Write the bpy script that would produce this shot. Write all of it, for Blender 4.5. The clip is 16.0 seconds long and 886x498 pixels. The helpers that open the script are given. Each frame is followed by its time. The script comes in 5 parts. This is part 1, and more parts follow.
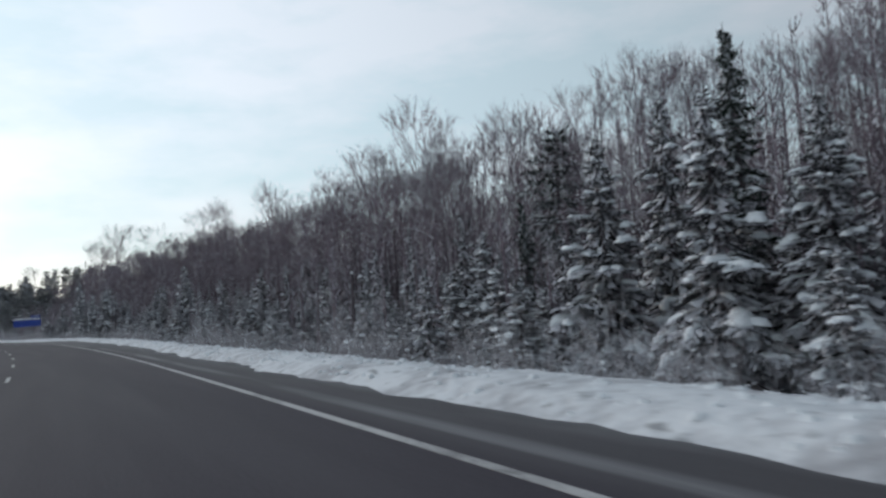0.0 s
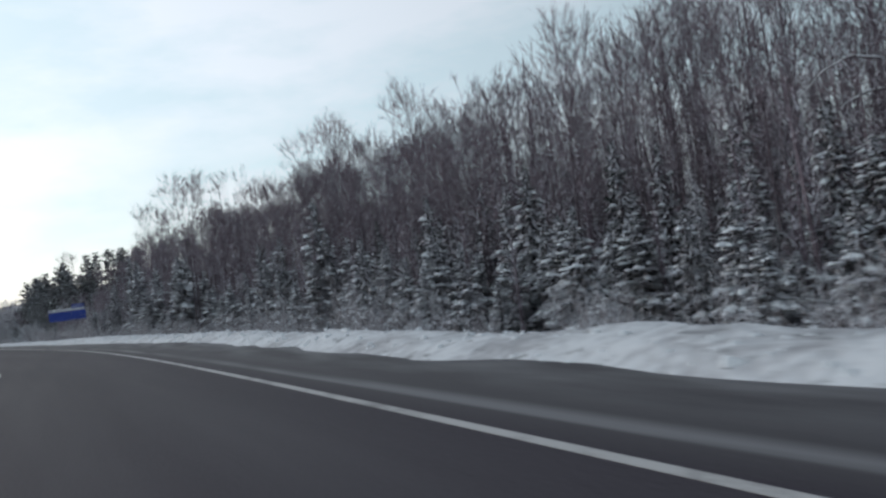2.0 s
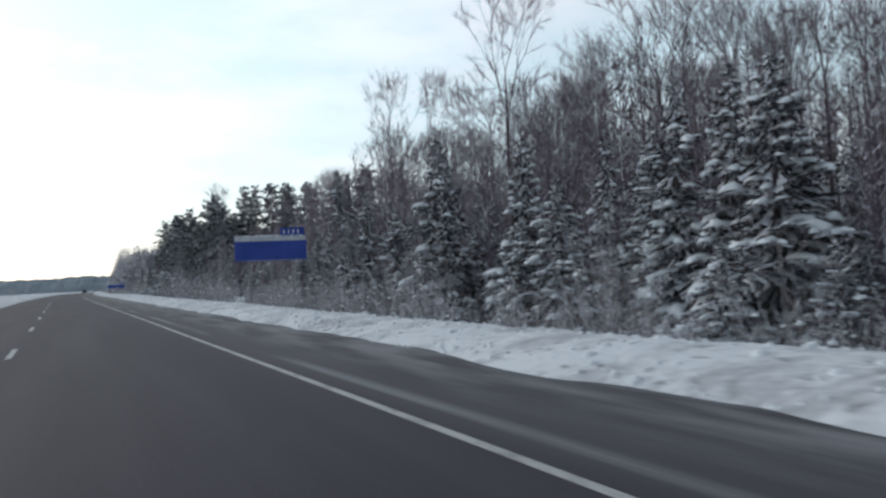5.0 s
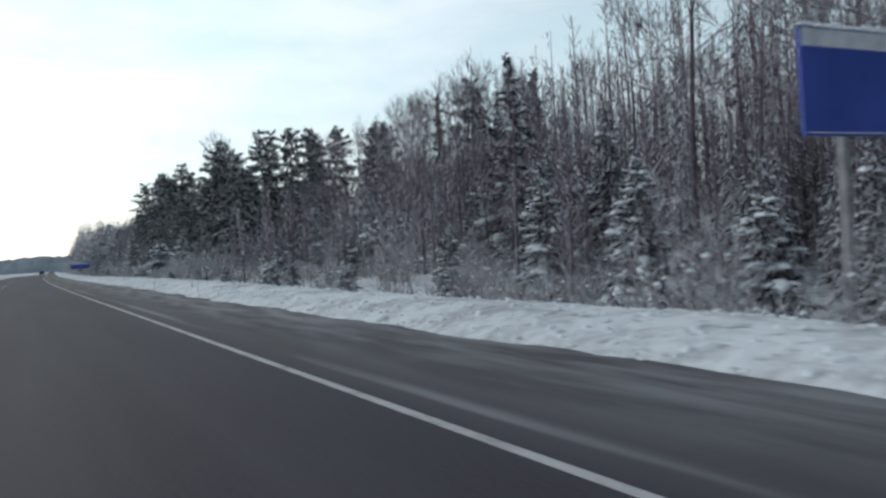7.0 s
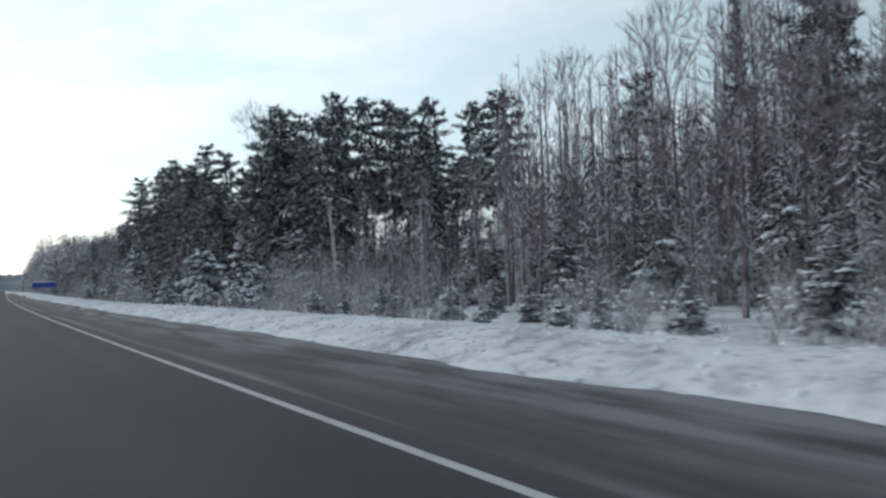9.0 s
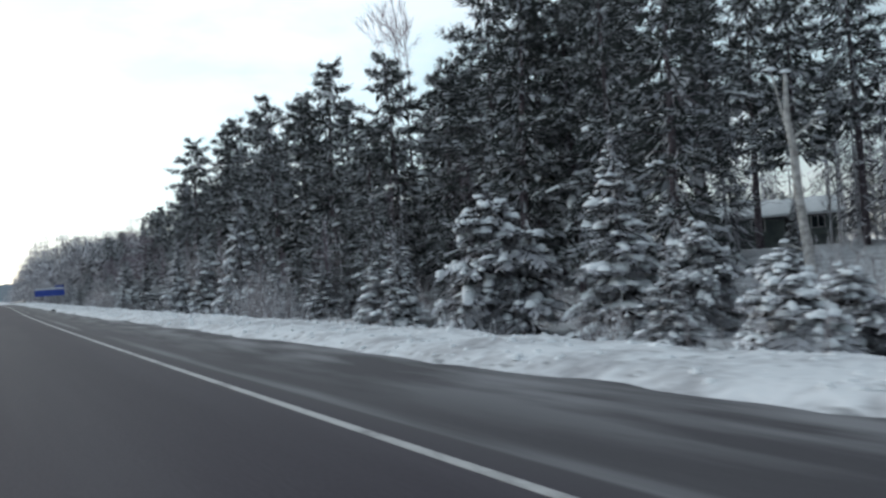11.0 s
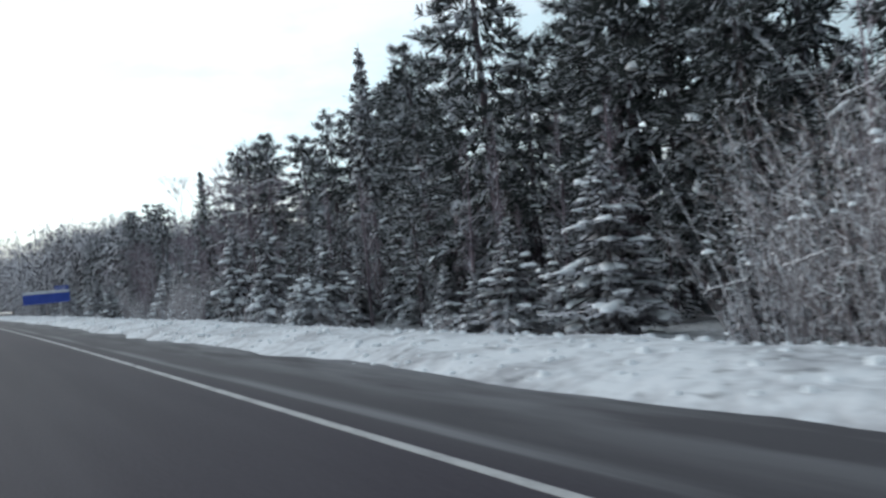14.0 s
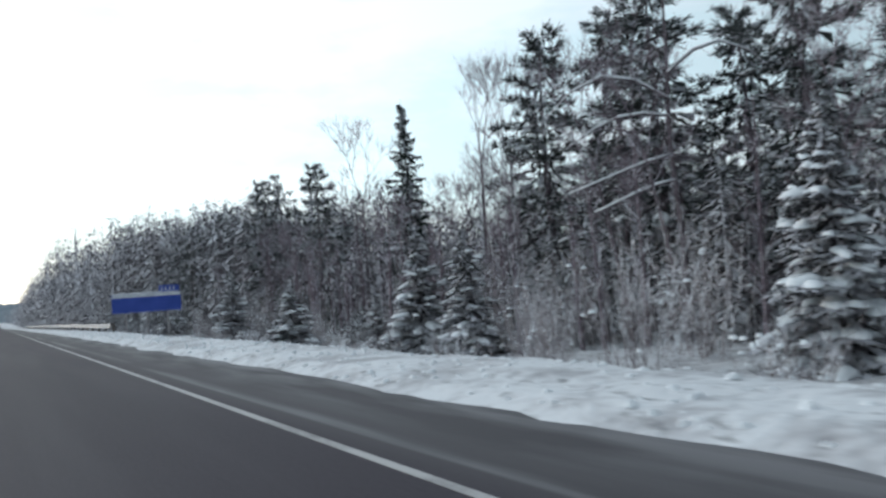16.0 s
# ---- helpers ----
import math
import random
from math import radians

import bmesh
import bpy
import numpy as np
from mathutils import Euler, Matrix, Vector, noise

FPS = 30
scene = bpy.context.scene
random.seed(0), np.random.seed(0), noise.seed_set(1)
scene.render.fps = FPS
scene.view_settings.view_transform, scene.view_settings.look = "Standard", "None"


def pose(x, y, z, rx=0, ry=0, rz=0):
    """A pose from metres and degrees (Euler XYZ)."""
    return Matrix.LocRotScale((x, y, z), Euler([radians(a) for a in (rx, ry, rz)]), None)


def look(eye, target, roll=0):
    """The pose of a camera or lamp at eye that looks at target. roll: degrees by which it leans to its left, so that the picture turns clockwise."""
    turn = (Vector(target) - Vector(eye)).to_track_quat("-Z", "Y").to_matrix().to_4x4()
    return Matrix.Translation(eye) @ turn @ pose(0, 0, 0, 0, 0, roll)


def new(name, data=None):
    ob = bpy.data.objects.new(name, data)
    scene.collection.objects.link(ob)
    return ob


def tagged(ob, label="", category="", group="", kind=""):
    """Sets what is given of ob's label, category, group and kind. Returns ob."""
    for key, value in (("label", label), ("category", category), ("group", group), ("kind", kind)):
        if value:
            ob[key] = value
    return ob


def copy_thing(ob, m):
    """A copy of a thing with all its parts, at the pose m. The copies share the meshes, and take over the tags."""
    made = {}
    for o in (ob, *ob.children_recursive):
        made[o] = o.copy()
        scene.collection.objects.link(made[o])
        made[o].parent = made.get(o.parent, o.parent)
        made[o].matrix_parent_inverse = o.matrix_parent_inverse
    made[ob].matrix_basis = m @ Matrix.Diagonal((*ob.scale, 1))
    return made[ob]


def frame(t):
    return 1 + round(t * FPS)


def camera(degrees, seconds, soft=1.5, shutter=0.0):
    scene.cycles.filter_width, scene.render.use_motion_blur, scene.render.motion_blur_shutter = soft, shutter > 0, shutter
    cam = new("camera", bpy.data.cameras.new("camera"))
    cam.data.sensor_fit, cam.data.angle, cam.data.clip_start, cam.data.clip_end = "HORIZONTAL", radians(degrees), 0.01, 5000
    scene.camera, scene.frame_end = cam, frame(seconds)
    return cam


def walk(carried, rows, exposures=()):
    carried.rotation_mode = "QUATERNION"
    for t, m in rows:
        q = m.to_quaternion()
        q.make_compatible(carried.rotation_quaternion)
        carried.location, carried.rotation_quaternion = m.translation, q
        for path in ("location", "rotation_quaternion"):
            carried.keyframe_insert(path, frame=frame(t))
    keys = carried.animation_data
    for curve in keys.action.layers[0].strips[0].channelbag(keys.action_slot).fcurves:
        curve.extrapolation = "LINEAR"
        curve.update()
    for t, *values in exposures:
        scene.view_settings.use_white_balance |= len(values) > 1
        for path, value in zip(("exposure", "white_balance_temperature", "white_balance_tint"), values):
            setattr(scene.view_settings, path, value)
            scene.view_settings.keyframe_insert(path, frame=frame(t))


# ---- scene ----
cam = camera(56.5, 16.0, soft=2.6, shutter=0.12)
PATH = [
    (0, (-10.89, 0.61, 1.32), (0.326, 17.119, 2.658), -3.99),
    (0.5, (-8.84, 14.43, 1.31), (1.951, 31.227, 2.414), -4.30),
    (1, (-6.96, 28.07, 1.30), (3.765, 44.939, 1.868), -7.54),
    (1.5, (-5.26, 41.54, 1.28), (5.357, 58.479, 1.812), -8.48),
    (2, (-3.77, 54.86, 1.30), (6.802, 71.822, 1.977), -7.96),
    (2.5, (-2.50, 68.04, 1.30), (7.911, 85.088, 2.258), -7.02),
    (3, (-1.46, 81.08, 1.27), (8.674, 98.287, 2.440), -6.49),
    (3.5, (-0.65, 93.99, 1.30), (9.208, 111.373, 2.162), -6.76),
    (4, (-0.08, 106.76, 1.25), (9.552, 124.264, 2.178), -4.39),
    (4.5, (0.22, 119.39, 1.30), (9.207, 137.258, 1.699), -2.91),
    (5, (0.31, 131.90, 1.29), (8.512, 150.135, 1.841), -2.73),
    (7.5, (-0.41, 193.52, 1.31), (8.900, 211.222, 1.174), -3.13),
    (8, (-0.58, 205.76, 1.28), (9.071, 223.273, 1.380), -2.28),
    (10.5, (-1.14, 266.72, 1.29), (8.998, 283.942, 2.015), -2.99),
    (11, (-1.11, 278.88, 1.28), (9.014, 296.122, 1.753), -3.79),
    (11.5, (-1.02, 291.04, 1.29), (9.189, 308.234, 1.644), -4.84),
    (12, (-0.90, 303.21, 1.31), (9.696, 320.161, 1.903), -3.53),
    (12.5, (-0.73, 315.38, 1.27), (9.709, 332.429, 1.869), -4.14),
    (13, (-0.50, 327.52, 1.30), (10.084, 344.486, 1.820), -3.45),
    (13.5, (-0.23, 339.60, 1.31), (10.457, 356.509, 1.630), -4.36),
    (14, (0.08, 351.61, 1.30), (10.949, 368.397, 1.660), -5.36),
    (14.5, (0.42, 363.53, 1.34), (11.536, 380.157, 1.628), -5.52),
    (15, (0.81, 375.33, 1.30), (12.180, 391.785, 1.458), -4.16),
    (15.5, (1.15, 387.02, 1.32), (12.057, 403.773, 1.911), -2.14),
    (16, (1.35, 398.62, 1.32), (11.468, 415.853, 2.209), -4.27),
]
walk(cam, [(t, look(eye, target, roll)) for t, eye, target, roll in PATH],
     exposures=[(0.0, -0.52, 6350, 21), (3.5, -0.48, 6350, 21), (5.0, -0.38, 6300, 20), (8.0, -0.36, 6300, 18), (10.5, -0.18, 6300, 18), (12.5, -0.03, 6300, 19), (16.0, -0.04, 6300, 18)])

# ---- light ----
SUN_AZ, SUN_EL = -25.0, 14.0      # degrees from +y towards +x, and above the horizon
world = bpy.data.worlds.new("overcast_sky")
scene.world = world
world.use_nodes = True
wt = world.node_tree
wt.nodes.clear()


def wnode(kind, **inputs):
    n = wt.nodes.new(kind)
    for k, v in inputs.items():
        n.inputs[k].default_value = v
    return n


sky = wt.nodes.new("ShaderNodeTexSky")
sky.sky_type, sky.sun_disc = "NISHITA", False
sky.sun_elevation, sky.sun_rotation = radians(SUN_EL), radians(SUN_AZ)
sky_bg = wnode("ShaderNodeBackground", Strength=0.05)
wt.links.new(sky.outputs[0], sky_bg.inputs[0])
coord = wt.nodes.new("ShaderNodeTexCoord")
stretch = wt.nodes.new("ShaderNodeMapping")
stretch.inputs["Scale"].default_value = (1.0, 1.0, 3.2)
wt.links.new(coord.outputs["Generated"], stretch.inputs[0])
clouds = wnode("ShaderNodeTexNoise", Scale=2.7, Detail=8.0, Roughness=0.58)
wt.links.new(stretch.outputs[0], clouds.inputs["Vector"])
cloud_ramp = wt.nodes.new("ShaderNodeValToRGB")
cloud_ramp.color_ramp.elements[0].position, cloud_ramp.color_ramp.elements[0].color = 0.41, (0.72, 0.95, 0.94, 1)
cloud_ramp.color_ramp.elements[1].position, cloud_ramp.color_ramp.elements[1].color = 0.58, (0.95, 1.09, 1.07, 1)
wt.links.new(clouds.outputs[0], cloud_ramp.inputs[0])
# thin cloud glows round the veiled sun
toward = wt.nodes.new("ShaderNodeVectorMath")
toward.operation = "DOT_PRODUCT"
toward.inputs[1].default_value = (math.sin(radians(SUN_AZ)) * math.cos(radians(SUN_EL)), math.cos(radians(SUN_AZ)) * math.cos(radians(SUN_EL)), math.sin(radians(SUN_EL)))
wt.links.new(coord.outputs["Generated"], toward.inputs[0])
veil = wnode("ShaderNodeMapRange", **{"From Min": -0.3, "From Max": 1.0, "To Min": 0.24, "To Max": 1.22})
wt.links.new(toward.outputs["Value"], veil.inputs[0])
cloud_bg = wt.nodes.new("ShaderNodeBackground")
wt.links.new(cloud_ramp.outputs[0], cloud_bg.inputs[0])
wt.links.new(veil.outputs[0], cloud_bg.inputs[1])
both = wt.nodes.new("ShaderNodeAddShader")
wt.links.new(sky_bg.outputs[0], both.inputs[0])
wt.links.new(cloud_bg.outputs[0], both.inputs[1])
wout = wt.nodes.new("ShaderNodeOutputWorld")
wt.links.new(both.outputs[0], wout.inputs[0])

sun = new("sun", bpy.data.lights.new("sun", "SUN"))
sun.data.energy, sun.data.angle, sun.data.color = 0.5, radians(14), (1.0, 0.96, 0.9)
sun.matrix_world = look((0, 0, 60), (-60 * math.sin(radians(SUN_AZ)), -60 * math.cos(radians(SUN_AZ)), 60 - 60 * math.tan(radians(SUN_EL))))


# ---- materials ----
def material(name, colour, second, scale=4.0, rough=0.85, bump=0.0, bump_scale=40.0, fine=0.3, lo=0.35, hi=0.65, metal=0.0, spec=0.3, coord_name="Object"):
    m = bpy.data.materials.new(name)
    m.use_nodes = True
    nt = m.node_tree
    b = nt.nodes["Principled BSDF"]
    b.inputs["Roughness"].default_value, b.inputs["Metallic"].default_value = rough, metal
    b.inputs["Specular IOR Level"].default_value = spec
    tc = nt.nodes.new("ShaderNodeTexCoord")
    n = nt.nodes.new("ShaderNodeTexNoise")
    n.inputs["Scale"].default_value, n.inputs["Detail"].default_value = scale, 5
    nt.links.new(tc.outputs[coord_name], n.inputs["Vector"])
    n2 = nt.nodes.new("ShaderNodeTexNoise")
    n2.inputs["Scale"].default_value, n2.inputs["Detail"].default_value = bump_scale, 3
    nt.links.new(tc.outputs[coord_name], n2.inputs["Vector"])
    mix = nt.nodes.new("ShaderNodeMath")
    mix.operation = "MULTIPLY_ADD"
    mix.inputs[1].default_value = fine
    nt.links.new(n2.outputs[0], mix.inputs[0])
    less = nt.nodes.new("ShaderNodeMath")
    less.operation = "SUBTRACT"
    less.inputs[1].default_value = fine / 2
    nt.links.new(n.outputs[0], less.inputs[0])
    nt.links.new(less.outputs[0], mix.inputs[2])
    ramp = nt.nodes.new("ShaderNodeValToRGB")
    ramp.color_ramp.elements[0].position, ramp.color_ramp.elements[0].color = lo, (*colour, 1)
    ramp.color_ramp.elements[1].position, ramp.color_ramp.elements[1].color = hi, (*second, 1)
    nt.links.new(mix.outputs[0], ramp.inputs[0])
    nt.links.new(ramp.outputs[0], b.inputs["Base Color"])
    if bump:
        bp = nt.nodes.new("ShaderNodeBump")
        bp.inputs["Strength"].default_value, bp.inputs["Distance"].default_value = bump, 0.05
        nt.links.new(n2.outputs[0], bp.inputs["Height"])
        nt.links.new(bp.outputs[0], b.inputs["Normal"])
    return m


def frosted(name, bark, bark2, snow, amount, scale=7.0):
    """Bark or needles with frost and snow caught on what faces up."""
    m = material(name, bark, bark2, scale=scale, bump_scale=30, fine=0.4, rough=0.9, spec=0.1)
    nt = m.node_tree
    b = nt.nodes["Principled BSDF"]
    ramp = next(n for n in nt.nodes if n.type == "VALTORGB")
    geo = nt.nodes.new("ShaderNodeNewGeometry")
    sep = nt.nodes.new("ShaderNodeSeparateXYZ")
    nt.links.new(geo.outputs["Normal"], sep.inputs[0])
    n = nt.nodes.new("ShaderNodeTexNoise")
    n.inputs["Scale"].default_value, n.inputs["Detail"].default_value = 6.0, 5
    nt.links.new(geo.outputs["Position"], n.inputs["Vector"])
    up = nt.nodes.new("ShaderNodeMath")
    up.operation = "MULTIPLY_ADD"
    up.inputs[1].default_value = 0.35
    nt.links.new(sep.outputs["Z"], up.inputs[0])
    nt.links.new(n.outputs[0], up.inputs[2])
    cut = nt.nodes.new("ShaderNodeMapRange")
    cut.inputs["From Min"].default_value, cut.inputs["From Max"].default_value = 0.86 - amount, 1.02 - amount
    nt.links.new(up.outputs[0], cut.inputs[0])
    mixer = nt.nodes.new("ShaderNodeMix")
    mixer.data_type = "RGBA"
    nt.links.new(cut.outputs[0], mixer.inputs[0])
    nt.links.new(ramp.outputs[0], mixer.inputs[6])
    mixer.inputs[7].default_value = (*snow, 1)
    nt.links.new(mixer.outputs[2], b.inputs["Base Color"])
    return m


SNOW = (0.82, 0.84, 0.86)
M_SNOW = material("fresh_snow", (0.74, 0.77, 0.80), SNOW, scale=3.0, bump=0.35, bump_scale=9.0, rough=0.75, spec=0.2)
M_CLOD = material("snow_clumps", (0.72, 0.75, 0.78), SNOW, scale=5.0, rough=0.8, spec=0.2)
M_GROUND = material("ploughed_snow", (0.38, 0.375, 0.395), (0.69, 0.70, 0.725), scale=0.8, bump=0.9, bump_scale=5.0, fine=0.6, lo=0.3, hi=0.58, rough=0.8, spec=0.2)


def dirt_specks(m):
    """Dark flecks of grit thrown into ploughed snow."""
    nt = m.node_tree
    b = nt.nodes["Principled BSDF"]
    src = b.inputs["Base Color"].links[0].from_socket
    geo = nt.nodes.new("ShaderNodeNewGeometry")
    mp = nt.nodes.new("ShaderNodeMapping")
    mp.inputs["Scale"].default_value = (4.0, 2.2, 4.0)
    nt.links.new(geo.outputs["Position"], mp.inputs[0])
    n = nt.nodes.new("ShaderNodeTexNoise")
    n.inputs["Scale"].default_value, n.inputs["Detail"].default_value = 1.3, 5
    nt.links.new(mp.outputs[0], n.inputs["Vector"])
    cut = nt.nodes.new("ShaderNodeMapRange")
    cut.inputs["From Min"].default_value, cut.inputs["From Max"].default_value = 0.60, 0.69
    cut.inputs["To Max"].default_value = 0.75
    nt.links.new(n.outputs[0], cut.inputs[0])
    x = nt.nodes.new("ShaderNodeMix")
    x.data_type = "RGBA"
    nt.links.new(cut.outputs[0], x.inputs[0])
    nt.links.new(src, x.inputs[6])
    x.inputs[7].default_value = (0.2, 0.2, 0.21, 1)
    nt.links.new(x.outputs[2], b.inputs["Base Color"])


dirt_specks(M_GROUND)
M_NEEDLE = frosted("spruce_needles", (0.044, 0.043, 0.046), (0.088, 0.086, 0.09), (0.57, 0.57, 0.61), 0.40)
M_NEEDLE_DARK = frosted("dark_spruce_needles", (0.022, 0.032, 0.027), (0.045, 0.056, 0.046), (0.52, 0.54, 0.57), 0.3)
M_PINE = frosted("pine_needles", (0.038, 0.044, 0.042), (0.075, 0.083, 0.079), (0.55, 0.56, 0.6), 0.35)
M_BARK = frosted("grey_brown_bark", (0.085, 0.068, 0.077), (0.18, 0.15, 0.165), (0.62, 0.61, 0.65), 0.24, scale=3)
M_TWIG = frosted("frosted_twigs", (0.138, 0.109, 0.127), (0.285, 0.234, 0.263), (0.64, 0.62, 0.67), 0.28, scale=2)
M_BRUSH = frosted("frosted_brush", (0.15, 0.122, 0.122), (0.35, 0.31, 0.32), (0.74, 0.74, 0.77), 0.4, scale=2)
# frosted conifers; base and frost also raised to paint in distance haze
M_FAR = frosted("hazed_far_conifer", (0.105, 0.098, 0.108), (0.22, 0.21, 0.226), (0.62, 0.615, 0.65), 0.5, scale=1.2)
M_BIRCH = material("pale_birch_bark", (0.30, 0.28, 0.27), (0.62, 0.60, 0.58), scale=5, bump_scale=25)
M_LINE = material("worn_white_paint", (0.16, 0.155, 0.16), (0.46, 0.45, 0.45), scale=1.4, bump_scale=22, fine=0.6, lo=0.22, hi=0.5)
M_BLUE = material("blue_sign_sheet", (0.035, 0.075, 0.34), (0.055, 0.10, 0.44), scale=0.7, rough=0.5)
M_SIGNWHITE = material("white_sign_sheet", (0.55, 0.57, 0.6), (0.75, 0.77, 0.8), scale=3, rough=0.5)
M_STEEL = material("galvanised_steel", (0.30, 0.31, 0.32), (0.44, 0.45, 0.46), scale=3, rough=0.55, metal=0.7)
M_POST = material("weathered_post", (0.10, 0.09, 0.085), (0.2, 0.18, 0.17), scale=4)
M_SIGNPOST = material("weathered_grey_wood", (0.22, 0.21, 0.215), (0.36, 0.35, 0.36), scale=4)
# snow-dusted forest, with the blue-grey haze of distance put into the colour
M_RIDGE = material("hazed_wooded_ridge", (0.2, 0.235, 0.265), (0.3, 0.335, 0.365), scale=0.02, bump_scale=0.2, rough=1.0, spec=0.0)
M_DARKPOST = material("dark_delineator", (0.02, 0.02, 0.022), (0.05, 0.05, 0.05), scale=6)
M_ALU = material("bare_aluminium", (0.36, 0.36, 0.36), (0.5, 0.5, 0.5), scale=4, rough=0.5, metal=0.4)
M_SIDING = material("grey_green_siding", (0.10, 0.12, 0.115), (0.17, 0.19, 0.18), scale=1.5, bump_scale=18)
M_TRIM = material("pale_trim", (0.5, 0.5, 0.48), (0.65, 0.65, 0.63), scale=3)
M_DOOR = material("dark_door", (0.04, 0.035, 0.035), (0.07, 0.06, 0.06), scale=3)
M_CARPAINT = material("dark_car_paint", (0.02, 0.02, 0.024), (0.03, 0.03, 0.035), scale=2, rough=0.25, spec=0.5)
M_RUBBER = material("tyre_rubber", (0.015, 0.015, 0.015), (0.03, 0.03, 0.03), scale=8)
M_RED = material("red_lens", (0.35, 0.01, 0.01), (0.45, 0.02, 0.02), scale=5, rough=0.2)
M_ROCK = material("dark_clod", (0.05, 0.045, 0.045), (0.12, 0.11, 0.11), scale=6)
M_GLASS = bpy.data.materials.new("window_glass")
M_GLASS.use_nodes = True
_g = M_GLASS.node_tree.nodes["Principled BSDF"]
_g.inputs["Base Color"].default_value, _g.inputs["Roughness"].default_value = (0.02, 0.025, 0.03, 1), 0.06


def asphalt():
    """Dry winter asphalt: aggregate grain, salt film, a drift of snow dust beside the edge line. UV is metres across and along."""
    m = bpy.data.materials.new("winter_asphalt")
    m.use_nodes = True
    nt = m.node_tree
    b = nt.nodes["Principled BSDF"]
    b.inputs["Roughness"].default_value, b.inputs["Specular IOR Level"].default_value = 0.8, 0.25
    uv = nt.nodes.new("ShaderNodeUVMap")
    sep = nt.nodes.new("ShaderNodeSeparateXYZ")
    nt.links.new(uv.outputs[0], sep.inputs[0])

    def noise_tex(sx, sy, detail=4):
        mp = nt.nodes.new("ShaderNodeMapping")
        mp.inputs["Scale"].default_value = (sx, sy, 1)
        nt.links.new(uv.outputs[0], mp.inputs[0])
        n = nt.nodes.new("ShaderNodeTexNoise")
        n.inputs["Scale"].default_value, n.inputs["Detail"].default_value = 1.0, detail
        nt.links.new(mp.outputs[0], n.inputs["Vector"])
        return n.outputs[0]

    def rng(src, a, c, d=0.0, e=1.0):
        r = nt.nodes.new("ShaderNodeMapRange")
        for k, v in (("From Min", a), ("From Max", c), ("To Min", d), ("To Max", e)):
            r.inputs[k].default_value = v
        nt.links.new(src, r.inputs[0])
        return r.outputs[0]

    def math_node(op, x, y):
        n = nt.nodes.new("ShaderNodeMath")
        n.operation = op
        for i, v in enumerate((x, y)):
            if isinstance(v, (int, float)):
                n.inputs[i].default_value = v
            else:
                nt.links.new(v, n.inputs[i])
        return n.outputs[0]

    def blend(fac, c0, c1):
        x = nt.nodes.new("ShaderNodeMix")
        x.data_type = "RGBA"
        nt.links.new(fac, x.inputs[0])
        for i, c in ((6, c0), (7, c1)):
            if isinstance(c, tuple):
                x.inputs[i].default_value = (*c, 1)
            else:
                nt.links.new(c, x.inputs[i])
        return x.outputs[2]
    grain = noise_tex(30, 30, 3)
    broad = noise_tex(0.9, 0.05)
    base = blend(rng(grain, 0.3, 0.7), (0.027, 0.021, 0.030), (0.049, 0.041, 0.053))
    base = blend(math_node("MULTIPLY", rng(broad, 0.42, 0.68), 0.4), base, (0.078, 0.071, 0.081))
    # paler, rougher shoulder past the edge line
    shoulder = math_node("MULTIPLY", rng(sep.outputs["X"], 2.7, 3.0), 0.45)
    base = blend(shoulder, base, (0.085, 0.083, 0.086))
    # thin dust of snow along the line and near the bank
    edge = math_node("MULTIPLY", rng(sep.outputs["X"], 2.97, 3.02), rng(sep.outputs["X"], 3.24, 3.1))
    dust = math_node("MULTIPLY", edge, rng(noise_tex(1.6, 0.09, 6), 0.42, 0.58))
    bank = math_node("MULTIPLY", rng(sep.outputs["X"], 3.2, 4.6), rng(noise_tex(2.2, 0.3, 10), 0.40, 0.62))
    base = blend(math_node("MULTIPLY", dust, 0.32), base, (0.42, 0.42, 0.44))
    base = blend(math_node("MULTIPLY", bank, 0.3), base, (0.5, 0.5, 0.52))
    nt.links.new(base, b.inputs["Base Color"])
    bp = nt.nodes.new("ShaderNodeBump")
    bp.inputs["Strength"].default_value, bp.inputs["Distance"].default_value = 0.3, 0.01
    nt.links.new(grain, bp.inputs["Height"])
    nt.links.new(bp.outputs[0], b.inputs["Normal"])
    return m


M_ASPHALT = asphalt()

# ---- the road's line, and the lie of the land ----
# metres along (y) and the middle of the right lane's wheel path (x); bends left, runs straight, then right
LINE_Y = np.array([-150.0, -40, 0.6, 41.5, 81.1, 119.4, 156.7, 193.5, 230.2, 266.7, 303.2, 339.6, 375.3, 410.2, 444.6, 523, 600, 900, 2600])
LINE_X = np.array([-37.5, -17.2, -10.89, -5.26, -1.46, 0.22, 0.07, -0.41, -0.88, -1.14, -0.9, -0.23, 0.81, 1.5, 2.25, 4.7, 7.2, 15.0, 60.0])
LINE_S = np.gradient(LINE_X, LINE_Y)


def smooth(a, b, v):
    w = np.clip((v - a) / (b - a), 0, 1)
    return w * w * (3 - 2 * w)


def line_x(y):
    y = np.asarray(y, float)
    i = np.clip(np.searchsorted(LINE_Y, y) - 1, 0, len(LINE_Y) - 2)
    step = LINE_Y[i + 1] - LINE_Y[i]
    h = (y - LINE_Y[i]) / step
    return ((2 * h**3 - 3 * h**2 + 1) * LINE_X[i] + (h**3 - 2 * h**2 + h) * step * LINE_S[i]
            + (3 * h**2 - 2 * h**3) * LINE_X[i + 1] + (h**3 - h**2) * step * LINE_S[i + 1])


def heading(y):
    return np.arctan((line_x(np.asarray(y) + 1.0) - line_x(np.asarray(y) - 1.0)) / 2)


